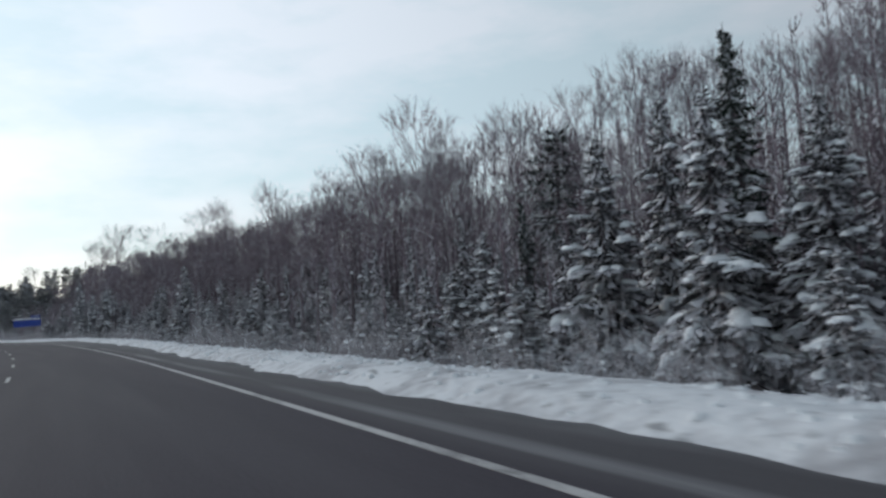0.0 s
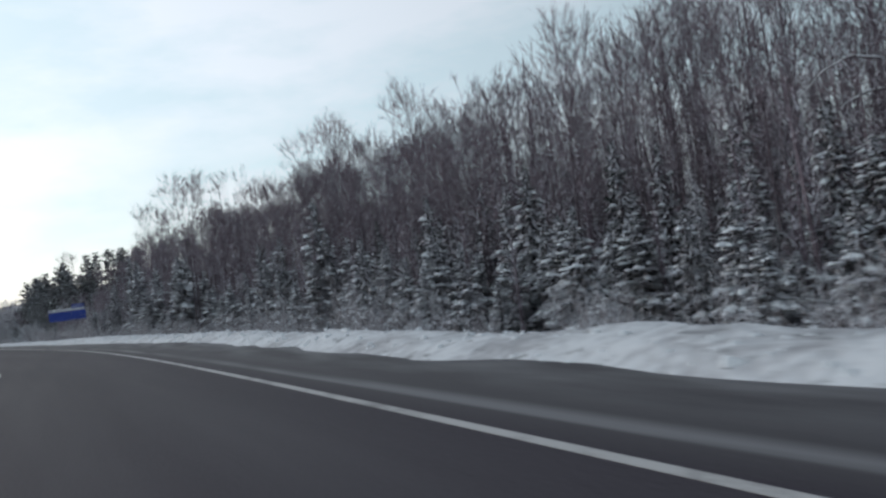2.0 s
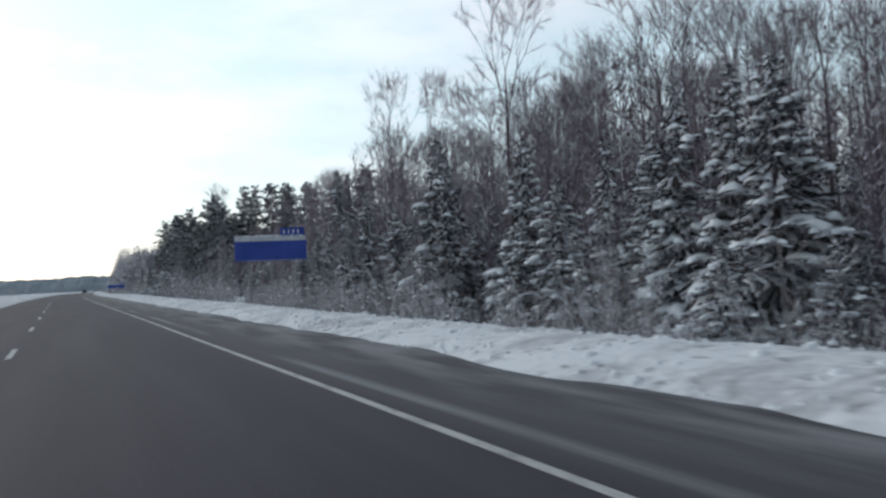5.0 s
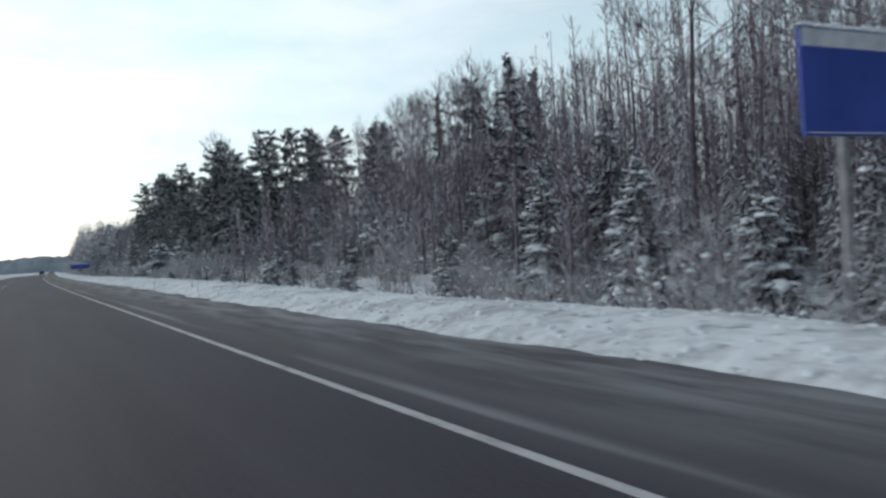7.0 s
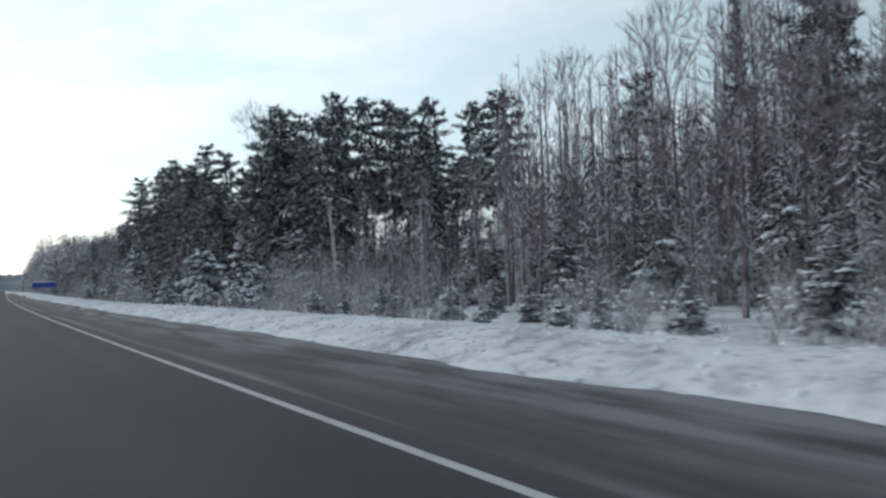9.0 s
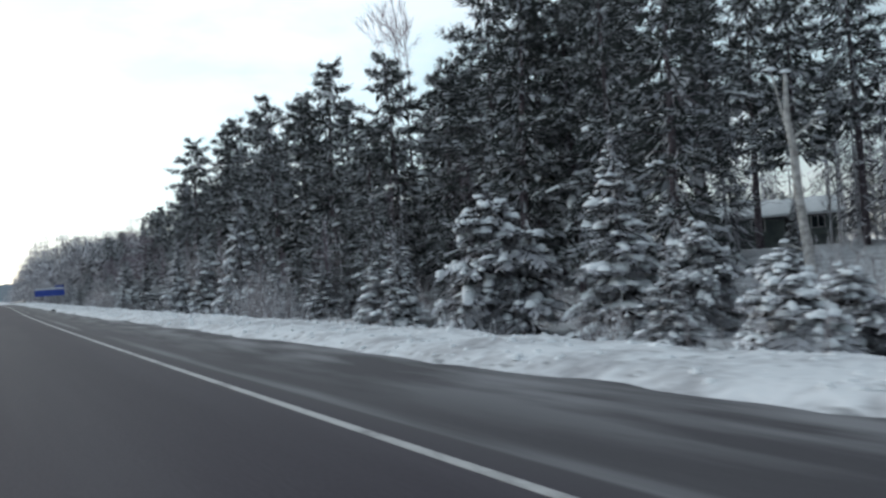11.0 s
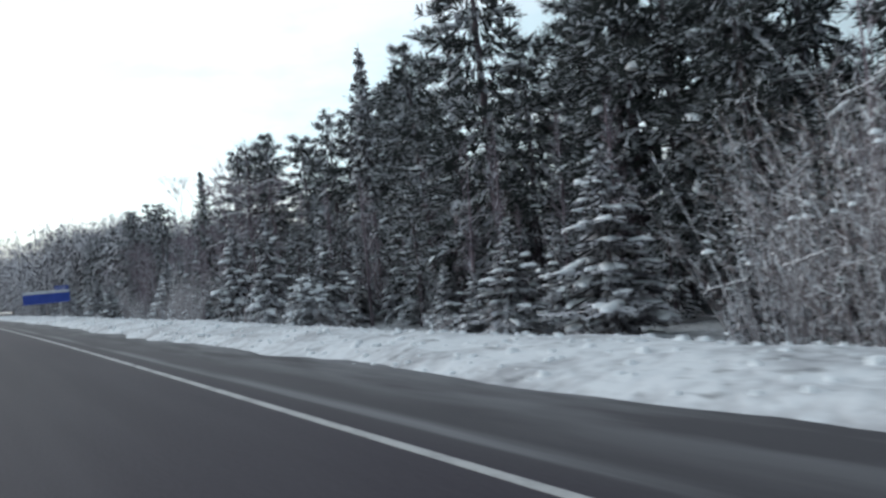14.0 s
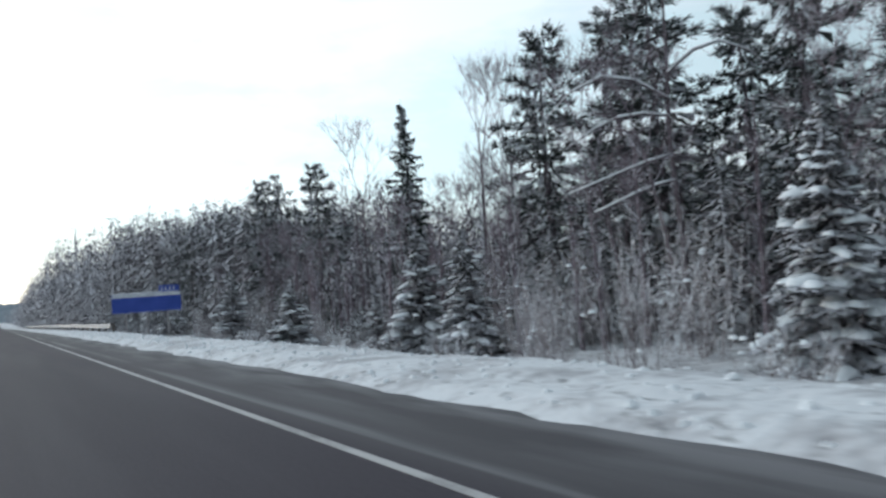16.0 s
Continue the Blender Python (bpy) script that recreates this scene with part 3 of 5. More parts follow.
def bare_meshes(seed, limbs=20, detail=1.0, height=20.0, low=0.3, lean=0.0, stem=0.14):
    """A leafless hardwood: a clear stem that forks into rising leaders, forking again into a spray of frosted twigs."""
    r = random.Random(seed)
    trunk, branch, twig = Shape(), Shape(), Shape()
    wob = [r.uniform(-0.3, 0.3) for _ in range(4)]

    def spine(f):
        return Vector((wob[0] * math.sin(f * 4 + wob[1] * 9) + lean * f * f * height, wob[2] * math.sin(f * 3.4 + wob[3] * 9), f * height)) - Vector((wob[0] * math.sin(wob[1] * 9), wob[2] * math.sin(wob[3] * 9), 0))
    fork = 0.6
    trunk.tube([spine(f) - Vector((0, 0, 0.35 * (f == 0))) for f in (0, 0.2, 0.4, 0.55, fork)], [stem, stem * 0.86, stem * 0.7, stem * 0.58, stem * 0.46], 6)

    def twigs(p, d, length, count):
        for _ in range(count):
            o = p + d * (length * r.uniform(0.1, 1.0))
            t = (d + Vector((r.gauss(0, 0.38), r.gauss(0, 0.38), r.gauss(0.12, 0.25)))).normalized()
            l1 = r.uniform(0.4, 1.3)
            w = t.cross(Vector((r.gauss(0, 1), r.gauss(0, 1), r.gauss(0, 1)))).normalized() * (0.0095 / detail ** 0.7)
            tip = o + t * l1
            twig.poly(o - w, o + w, tip)
            m = o.lerp(tip, r.uniform(0.25, 0.7))
            side = (t + Vector((r.gauss(0, 0.6), r.gauss(0, 0.6), r.gauss(0.1, 0.4)))).normalized()
            twig.poly(m - w * 0.8, m + w * 0.8, m + side * l1 * r.uniform(0.4, 0.7))

    def grow_limb(p, d, length, rad, depth):
        d2 = (d + Vector((r.gauss(0, 0.07), r.gauss(0, 0.07), 0.14))).normalized()
        m = p + d * length * 0.5
        e = m + d2 * length * 0.5
        branch.tube([p, m, e], [rad, rad * 0.8, rad * 0.6], 4 if rad > 0.04 else 3, cap=False)
        if depth == 0:
            twigs(p, d, length, int(6 * detail) + 1)
            twigs(m, d2, length * 0.6, int(6 * detail) + 1)
            return
        kids = 2 if r.random() < 0.6 else 3
        turn = r.uniform(0, 6.28)
        a = d2.orthogonal().normalized()
        b = d2.cross(a)
        for k in range(kids):
            w = turn + k * 2 * math.pi / kids + r.uniform(-0.4, 0.4)
            spread = r.uniform(0.2, 0.5)
            nd = (d2 * math.cos(spread) + (a * math.cos(w) + b * math.sin(w)) * math.sin(spread)).normalized()
            grow_limb(e, nd, length * r.uniform(0.6, 0.88), rad * r.uniform(0.55, 0.7), depth - 1)
        if r.random() < 0.7:
            w = r.uniform(0, 6.28)
            nd = (d2 * 0.6 + (a * math.cos(w) + b * math.sin(w)) * 0.8).normalized()
            grow_limb(m, nd, length * r.uniform(0.4, 0.65), rad * 0.4, max(0, depth - 2))
        twigs(p, d, length, int(2 * detail) + 1)
    top = (spine(fork) - spine(fork - 0.05)).normalized()
    leaders = 2 if limbs < 17 else 3
    turn = r.uniform(0, 6.28)
    for k in range(leaders):
        w = turn + k * 2 * math.pi / leaders + r.uniform(-0.3, 0.3)
        spread = r.uniform(0.1, 0.38)
        d = (top + Vector((math.cos(w), math.sin(w), 0)) * math.tan(spread)).normalized()
        grow_limb(spine(fork), d, height * r.uniform(0.125, 0.145), stem * 0.36, 3)
    for k in range(max(4, limbs - 10)):
        f = low + (fork - low) * ((k + r.random()) / max(4, limbs - 10))
        w = k * 2.4 + r.uniform(-0.6, 0.6)
        el = r.uniform(0.35, 0.95)
        d = Vector((math.cos(w) * math.cos(el), math.sin(w) * math.cos(el), math.sin(el)))
        grow_limb(spine(f), d, height * r.uniform(0.06, 0.11) * (1.2 - 0.4 * f), stem * 0.24, 1 if r.random() < 0.5 else 2)
    return trunk, branch, twig


def brush_meshes(seed, stems=36, height=2.4, spread=1.1, clods=10):
    """A leafless frosted shrub: many thin stems and twigs, with a few lumps of snow."""
    r = random.Random(seed)
    stem, white = Shape(), Shape()
    for k in range(stems):
        a, d = r.uniform(0, 6.28), spread * r.random() ** 0.7
        o = Vector((0.4 * d * math.cos(a), 0.4 * d * math.sin(a), -0.15))
        h = height * r.uniform(0.5, 1.05)
        tip = Vector((d * math.cos(a), d * math.sin(a), h)) + Vector((r.gauss(0, 0.15), r.gauss(0, 0.15), 0))
        mid = o.lerp(tip, 0.5) + Vector((r.gauss(0, 0.08), r.gauss(0, 0.08), 0.1))
        stem.tube([o, mid, tip], [0.010, 0.007, 0.003], 3, cap=False)
        for j in range(6):
            s = r.uniform(0.25, 1)
            b = o.lerp(tip, s)
            t = Vector((r.gauss(0, 0.5), r.gauss(0, 0.5), r.uniform(0.1, 0.9))).normalized() * r.uniform(0.2, 0.6)
            w = t.cross(Vector((r.gauss(0, 1), r.gauss(0, 1), r.gauss(0, 1)))).normalized() * 0.009
            stem.poly(b - w, b + w, b + t)
            stem.poly(b + t * 0.5 - w, b + t * 0.5 + w, b + t * 0.8 + Vector((r.gauss(0, 0.12), r.gauss(0, 0.12), 0.1)))
    for k in range(clods):
        a, d = r.uniform(0, 6.28), spread * r.random() ** 0.5 * 0.8
        g = r.uniform(0.6, 1.3)
        white.pad((d * math.cos(a), d * math.sin(a), height * r.uniform(0.15, 0.8)), (r.gauss(0, 1), r.gauss(0, 1), 0), 0.075 * g, 0.06 * g, 0.05 * g, r, sides=5)
    return stem, white


def make_spruce(seed, label, mat, **kw):
    t, c, w = spruce_meshes(seed, **kw)
    ob = empty("spruce", label, "spruce tree", "roadside spruces")
    part("trunk", t, M_BARK, ob)
    tagged(part("crown", c, mat, ob), kind="stuff")
    tagged(part("snow_load", w, M_CLOD, ob, "lumps of fresh white snow", soft=True), kind="stuff")
    return ob


def make_pine(seed, label, **kw):
    t, c, w, b = pine_meshes(seed, **kw)
    ob = empty("pine", label, "pine tree", "tall roadside pines")
    part("trunk", t, M_BARK, ob)
    tagged(part("branch_frame", b, M_BARK, ob), kind="stuff")
    tagged(part("crown", c, M_PINE, ob), kind="stuff")
    tagged(part("snow_load", w, M_CLOD, ob, "lumps of fresh white snow", soft=True), kind="stuff")
    return ob


def make_bare(seed, label, **kw):
    t, b, w = bare_meshes(seed, **kw)
    ob = empty("bare_tree", label, "leafless tree", "leafless hardwoods")
    part("trunk", t, M_BARK, ob)
    tagged(part("branch_frame", b, M_TWIG, ob), kind="stuff")
    tagged(part("crown", w, M_TWIG, ob, "frosted grey twigs"), kind="stuff")
    return ob


def make_brush(seed, label, **kw):
    s, w = brush_meshes(seed, **kw)
    ob = empty("shrub", label, "shrub", "frosted roadside shrubs")
    tagged(part("thicket", s, M_BRUSH, ob), kind="stuff")
    tagged(part("snow_load", w, M_CLOD, ob, "lumps of fresh white snow", soft=True), kind="stuff")
    return ob


L_SPRUCE = ("spruce with drooping boughs heavy with fresh snow", "spruce dusted with snow at the forest edge", "dark slender spruce with little snow", "broad rounded young conifer bowed under heavy snow", "tall narrow spruce with snow on every bough")
L_PINE = ("tall dark green pine with snow on its limbs", "broad shaggy pine with scattered snow clumps")
L_BARE = ("tall leafless hardwood with frosted twigs", "slender leafless tree standing in the woods")
L_BRUSH = ("leafless frosted shrub behind the snow bank", "low tangle of frosted twigs in the snow")

SPRUCES = [make_spruce(11, L_SPRUCE[0], M_NEEDLE, snow=0.8, wide=1.0, levels=16), make_spruce(12, L_SPRUCE[0], M_NEEDLE, snow=0.72, wide=1.12, levels=15, around=8),
           make_spruce(13, L_SPRUCE[1], M_NEEDLE, snow=0.5, wide=0.95, levels=16, pads=0.8), make_spruce(14, L_SPRUCE[0], M_NEEDLE, snow=0.82, wide=1.2, levels=15, around=8, pads=1.05),
           make_spruce(15, L_SPRUCE[2], M_NEEDLE_DARK, snow=0.2, wide=0.75, levels=20, pads=0.6),
           make_spruce(16, L_SPRUCE[1], M_NEEDLE, snow=0.6, wide=1.1, levels=13, around=6, detail=0.7), make_spruce(18, L_SPRUCE[0], M_NEEDLE, snow=0.82, wide=1.08, levels=17, pads=1.25),
           make_spruce(17, L_SPRUCE[1], M_NEEDLE, snow=0.4, wide=0.95, levels=13, around=6, detail=0.7, pads=0.8),
           make_spruce(19, L_SPRUCE[3], M_NEEDLE, snow=0.85, wide=1.0, levels=20, around=9, pads=0.85, dome=True),
           make_spruce(20, L_SPRUCE[4], M_NEEDLE, snow=0.75, wide=0.62, levels=27, around=7, pads=0.6)]
PINES = [make_pine(21, L_PINE[0], low=0.1), make_pine(22, L_PINE[1], snow=0.4, limbs=54), make_pine(23, L_PINE[0], snow=0.22, low=0.12), make_pine(24, L_PINE[1], low=0.06, limbs=58),
         make_pine(25, L_PINE[0], low=0.08, limbs=50, detail=0.6), make_pine(26, L_PINE[1], low=0.1, limbs=48, detail=0.6),
         make_pine(27, L_PINE[0], low=0.36, limbs=52, snow=0.25), make_pine(28, L_PINE[1], low=0.03, limbs=46, detail=0.7, snow=0.5)]
BARES = [make_bare(31, L_BARE[0]), make_bare(32, L_BARE[0], limbs=24), make_bare(33, L_BARE[1], limbs=15, low=0.45, stem=0.12), make_bare(34, L_BARE[1], limbs=17, low=0.4, lean=0.06, stem=0.13), make_bare(35, L_BARE[0], limbs=22, low=0.2),
         make_bare(36, L_BARE[1], limbs=19, low=0.25, detail=0.7), make_bare(37, L_BARE[1], limbs=18, low=0.3, detail=0.7, stem=0.12)]
BRUSHES = [make_brush(41, L_BRUSH[0]), make_brush(42, L_BRUSH[1], height=1.4, spread=1.2, clods=16), make_brush(43, L_BRUSH[0], height=3.2, spread=1.5, stems=50), make_brush(44, L_BRUSH[1], height=0.9, spread=0.9, stems=30)]
used = set()


def grow(kinds, index, x, y, height, own, squeeze=1.0, turn=None, lean=0.0, top=False):
    """Stand a tree of the given height on the ground at x, y: the first of its kind is used itself, the rest are copies."""
    ob = kinds[index]
    u = (x - float(line_x(y))) * math.cos(float(heading(y)))
    z = land(u, y)
    if top:
        height = height - 0.4 - z
    s = height / own
    m = pose(x, y, z - 0.05, lean, lean * 0.5, random.uniform(0, 360) if turn is None else turn) @ Matrix.Diagonal((s * squeeze, s * squeeze, s, 1))
    if ob.name in used:
        return copy_thing(ob, m @ Matrix.Diagonal((*(1 / k for k in ob.scale), 1)))
    used.add(ob.name)
    ob.matrix_basis = m
    return ob


# trees that stand out, by place and height
KNOWN_SPRUCES = [
    [(11.9, 18.1, 8.2), (12.7, 24, 7.8), (18.4, 21.7, 12.5), (9.9, 26.1, 2.4), (13.5, 15, 7.5), (16.7, 24, 9.8), (22.6, 81.1, 3), (21.9, 71.8, 2.3), (23.8, 70.7, 4.4), (22.1, 154.5, 8.6), (21.8, 179.8, 10.2), (23.3, 130.9, 5.2), (26.3, 124.5, 10.1), (22.3, 124.2, 4.2), (22.2, 116.2, 4.2), (19.7, 188.2, 7.6)],
    [(20.8, 176.6, 8.7), (19, 161.5, 5.3), (22.1, 157.6, 8.7), (20.2, 150.8, 8), (18.1, 151, 2.1), (21.9, 169.2, 8.4), (16.4, 213.4, 2.4), (24.3, 217.8, 5.8), (22.4, 214.8, 4.6), (26.3, 220.5, 6.2), (27.0, 215.5, 8.4), (17, 242.7, 2.3), (19.5, 301.4, 6.2), (16.2, 312.7, 3.5), (18.8, 337.9, 4)],
    [(19.4, 371.5, 5.0), (19.4, 402.3, 5.9), (20.5, 396.2, 4.2), (20.4, 411.6, 5.8), (17.8, 374.8, 2.8), (31.8, 455.4, 16.4), (28.4, 404.2, 18.0), (21.6, 435.9, 4.8), (21.6, 431.2, 4.2), (19.9, 463.9, 3.9), (17.7, 444.2, 2.4)],
]
KNOWN_PINES = [
    [(27, 42, 13.4), (57.4, 316, 24.7), (27.3, 317.6, 18.6), (52.7, 327, 25.4), (27, 349, 18.6), (45.5, 262.0, 20.6), (46.5, 322, 22.5), (60.5, 328, 25.5), (29.4, 323.6, 22.2), (29.4, 319, 20.8), (29.2, 312.5, 19.2), (29.2, 308, 18), (43.5, 311.5, 17.5), (31, 331, 17.5), (35.5, 336.5, 19), (40, 343, 20), (36, 331, 18), (33, 386, 17.5), (38, 391, 19), (31, 371.5, 18.5), (34.5, 378, 19)],
    [(33, 291.2, 12.4), (35, 290.6, 11.6), (26.9, 344.5, 20.6), (26.6, 332.5, 18), (26.9, 376.7, 21.2), (27.3, 395, 15.6), (26.3, 357.2, 20.1), (27.5, 364.2, 20.3), (26, 349.2, 17.7), (26.8, 340.1, 15.4), (25.7, 334.1, 13.5), (29.6, 426, 15.8), (29.5, 418.5, 14.4)],
    [(30.5, 414, 15.7), (32.5, 413.7, 16.6), (32.5, 409.6, 16.8), (32.4, 406, 17.0), (32.4, 402.5, 16.6), (28.4, 399.5, 14.4), (25.6, 385.2, 20.8), (27.9, 375.8, 21.7), (44.4, 330, 25.4), (49, 331, 25.8), (40, 327, 24.5), (37, 322, 23.4), (27.5, 325.5, 14.9), (27, 371, 14.2), (28.8, 372.5, 15.8), (27.6, 378, 16.8), (26.2, 390.3, 14.2), (26.1, 383.3, 12.6), (29.7, 434.4, 15.7), (29.6, 429, 15.3), (33.6, 424.6, 14.3), (28.9, 482, 14.3), (29.9, 469.8, 14.1)],
]
KNOWN_BARES = [
    [(35.9, 71.6, 22.6), (46.3, 139.5, 25.8), (44.2, 122, 21.7), (41.9, 105.9, 22), (39.3, 91.4, 22), (34.1, 74.2, 12.1), (35.9, 174.5, 22.4), (36, 162.2, 18.6), (38.2, 150.5, 22.2), (38.2, 144.9, 23.1), (34.3, 125.4, 16.9), (31.3, 213.9, 23.2), (30.5, 201.4, 20.3), (31.7, 188.2, 23.6), (31.8, 177.1, 17.1)],
    [(30, 165.2, 16.6), (32, 163.4, 15.2), (36.0, 258, 16.5), (38, 252, 18.0), (42.4, 272.5, 20.2), (40.2, 264, 18.6), (44, 262, 20), (36, 346.2, 26.6), (35.8, 451, 19.2), (31.5, 441, 15.8), (32.9, 465.8, 17.4)],
]
random.seed(5)
taken = [(30.8, 230.8), (49.0, 255.0)]
grow(SPRUCES, 2, 30.8, 230.8, 15.2, 10.0, 1.05, top=True)
grow(SPRUCES, 4, 49.0, 255.0, 20.3, 10.0, 1.0, top=True)
grow(SPRUCES, 4, 44.0, 268.0, 20.0, 10.0, 0.7, top=True)
for x, y, h, i, wide in ((17.2, 306.2, 4.6, 8, 1.55), (18.2, 393.6, 1.9, 8, 1.5), (16.8, 390.8, 1.4, 8, 1.5), (20.1, 298.3, 2.9, 8, 1.3), (14.6, 287.0, 0.9, 8, 1.7), (15.6, 290.0, 1.3, 8, 1.6), (17.6, 293.2, 1.7, 8, 1.6), (22.6, 300.6, 2.6, 8, 1.4), (17.0, 296.6, 1.9, 3, 1.4), (24.6, 303.6, 3.0, 3, 1.2), (15.3, 313.0, 3.3, 6, 1.5), (15.2, 310.6, 2.9, 6, 1.4), (16.6, 358.2, 5.9, 6, 1.0), (18.3, 354.7, 6.6, 6, 1.2),
                         (16.9, 339.4, 8.9, 6, 0.95), (11.4, 281.5, 1.35, 8, 1.8), (12.0, 285.2, 1.6, 8, 1.6), (12.6, 289.2, 1.3, 8, 1.6), (11.4, 277.4, 1.3, 6, 1.4), (13.6, 280.0, 1.2, 8, 1.5)):
    grow(SPRUCES, i, x, y, h, 10.0, wide, top=True)
    taken.append((x, y))
for group in KNOWN_SPRUCES:
    for x, y, h in group:
        slim = h > 11
        i = 9 if y == 404.2 else 4 if slim else random.choice((6, 6, 0, 3)) if (y > 300 and h > 4) or (y > 145 and y < 175) else random.choice((0, 0, 1, 1, 2, 3))
        squeeze = 0.95 if slim else min(1.7, max(0.85, 1.15 * (7.0 / h) ** 0.5))
        grow(SPRUCES, i, x, y, h + 0.3, 10.0, squeeze, top=True)
        taken.append((x, y))
for group in KNOWN_PINES:
    for x, y, h in group:
        grow(PINES, 6 if x > 40 and 308 < y < 333 else random.randrange(4), x, y, h, 18.0, random.uniform(0.9, 1.15) * (16 / h) ** 0.35, top=True)
        taken.append((x, y))
for group in KNOWN_BARES:
    for x, y, h in group:
        grow(BARES, random.randrange(5), x, y, h, 20.0, 1.05, top=True)
        taken.append((x, y))

# the rest of the wood, stretch by stretch
HOUSE_VIEW = ((20.0, 287.0), (62.0, 327.0))


def in_view(x, y, wide):
    """Whether a place lies in the open lane that leads to the house, or on its plot."""
    (ax, ay), (bx, by) = HOUSE_VIEW
    s = max(0.0, min(1.0, ((x - ax) * (bx - ax) + (y - ay) * (by - ay)) / ((bx - ax) ** 2 + (by - ay) ** 2)))
    return math.hypot(x - ax - s * (bx - ax), y - ay - s * (by - ay)) < wide or math.hypot(x - 66.5, y - 331.5) < 8.5


def clear(x, y, gap):
    if in_view(x, y, 1.5):
        return False
    if 411 < y < 429 and x < 26:
        return False
    return all((x - a) ** 2 + (y - b) ** 2 > gap * gap for a, b in taken)


def scatter(y0, y1, step, u0, u1, plant, gap):
    y = y0
    while y < y1:
        yy = y + random.uniform(-0.4, 0.4) * step
        x, yw = place(random.uniform(u0, u1), yy)
        x, yw = float(x), float(yw)
        if clear(x, yw, gap):
            plant(x, yw)
            taken.append((x, yw))
        y += step


def small_spruce(lo, hi, kinds=(0, 1, 2, 2, 3)):
    def f(x, y):
        h = random.uniform(lo, hi)
        grow(SPRUCES, random.choice(kinds), x, y, h, 10.0, min(1.6, 1.1 * (7 / h) ** 0.5))
    return f


def pine(lo, hi):
    return lambda x, y: grow(PINES, random.choice((4, 5, 4, 5, 1)), x, y, random.uniform(lo, hi), 18.0, random.uniform(0.85, 1.1))


def young_pine(lo, hi):
    return lambda x, y: grow(PINES, 7, x, y, random.uniform(lo, hi), 18.0, random.uniform(1.1, 1.5))


def hardwood(lo, hi):
    return lambda x, y: grow(BARES, random.choice((5, 6, 5, 6, 0, 1, 2, 3)), x, y, random.uniform(lo, hi), 20.0, random.uniform(0.8, 1.05), lean=random.uniform(-4, 4))


def shrub(lo, hi):
    def f(x, y):
        h = random.uniform(lo, hi)
        i = 3 if h < 1.1 else 1 if h < 1.8 else random.choice((0, 2))
        grow(BRUSHES, i, x, y, h, (2.4, 1.4, 3.2, 0.9)[i])
    return f


for x, y, h in ((20.0, 144.6, 17.0), (20.5, 144.9, 15.5)):
    grow(BARES, 2, x, y, h, 20.0, 0.9, top=True)
    taken.append((x, y))
grow(BARES, 2, 23.9, 32.4, 14.3, 20.0, 0.75, top=True)
taken.append((23.9, 32.4))
for x, y, h in ((17.5, 416.0, 4.4), (18.8, 421.5, 3.8), (16.4, 418.6, 2.6), (20.5, 425.0, 3.6), (21.5, 417.0, 4.6), (13.3, 325.0, 4.8), (14.4, 327.2, 4.0), (14.2, 322.0, 3.4), (19.0, 361.5, 6.4), (20.4, 359.4, 7.2), (18.2, 364.0, 5.2), (21.5, 363.0, 7.4), (23.0, 366.5, 7.0)):
    grow(BRUSHES, 2, x, y, h, 3.2, 1.25)
for x, y, h in ((23.5, 419.6, 12.0), (25.0, 424.0, 13.0), (24.2, 414.5, 11.0)):
    grow(BARES, 3, x, y, h, 20.0, 1.3, lean=9)
for x, y, h in ((36.5, 306.5, 4.5), (24.2, 283.0, 6.0), (20.0, 281.0, 4.5)):
    grow(SPRUCES, random.choice((0, 2)), x, y, h, 10.0, 1.1)
    taken.append((x, y))
for x, y, h in ((15.0, 276.6, 4.2), (16.5, 275.5, 4.8), (14.0, 274.0, 3.8), (18.5, 279.5, 5.0), (17.8, 277.2, 4.6), (20.0, 277.5, 5.2)):
    grow(BRUSHES, 2, x, y, h, 3.2, 0.9)
scatter(296, 320, 1.9, 17, 27, shrub(1.6, 3.2), 0.9)
for x, y, h in ((15.2, 283.6, 1.7), (16.4, 285.2, 2.0), (17.6, 287.0, 2.2), (18.8, 288.2, 1.8), (20.2, 290.4, 2.4), (21.4, 292.8, 2.2), (23.0, 294.2, 2.6), (16.0, 288.6, 1.6), (25.8, 299.0, 2.4), (19.6, 293.6, 2.0), (20.5, 283.6, 3.2), (22.5, 286.2, 3.4), (24.5, 288.0, 3.8), (19.0, 281.6, 2.8), (26.5, 290.0, 3.6)):
    grow(BRUSHES, random.choice((0, 1)), x, y, h, 2.0, 1.1)
scatter(-6, 150, 2.8, 19, 24, small_spruce(2.5, 6, (0, 1, 2, 5, 7, 3)), 1.5)
scatter(72, 150, 2.6, 18, 22.5, small_spruce(3.5, 7, (0, 1, 3)), 1.8)
scatter(375, 440, 3.5, 19, 23, small_spruce(2.6, 5.2, (0, 6, 3)), 2.4)
scatter(-6, 200, 2.4, 23, 29, small_spruce(6, 10, (0, 1, 2, 5, 7, 3)), 1.6)
scatter(-6, 150, 4.6, 25, 32, small_spruce(6, 11, (5, 7, 7, 4)), 2.0)
scatter(-4, 215, 3.0, 28, 38, hardwood(14, 19), 1.2)
scatter(-4, 150, 2.0, 34, 46, hardwood(16, 20), 1.0)
scatter(140, 185, 1.9, 34, 46, hardwood(17.5, 21.5), 1.0)
scatter(185, 215, 2.8, 35, 48, hardwood(17, 21), 1.2)
scatter(45, 150, 2.2, 26.5, 35, hardwood(13, 16.5), 1.1)
scatter(-2, 150, 4.2, 13, 20, shrub(1.8, 3.2), 0.8)
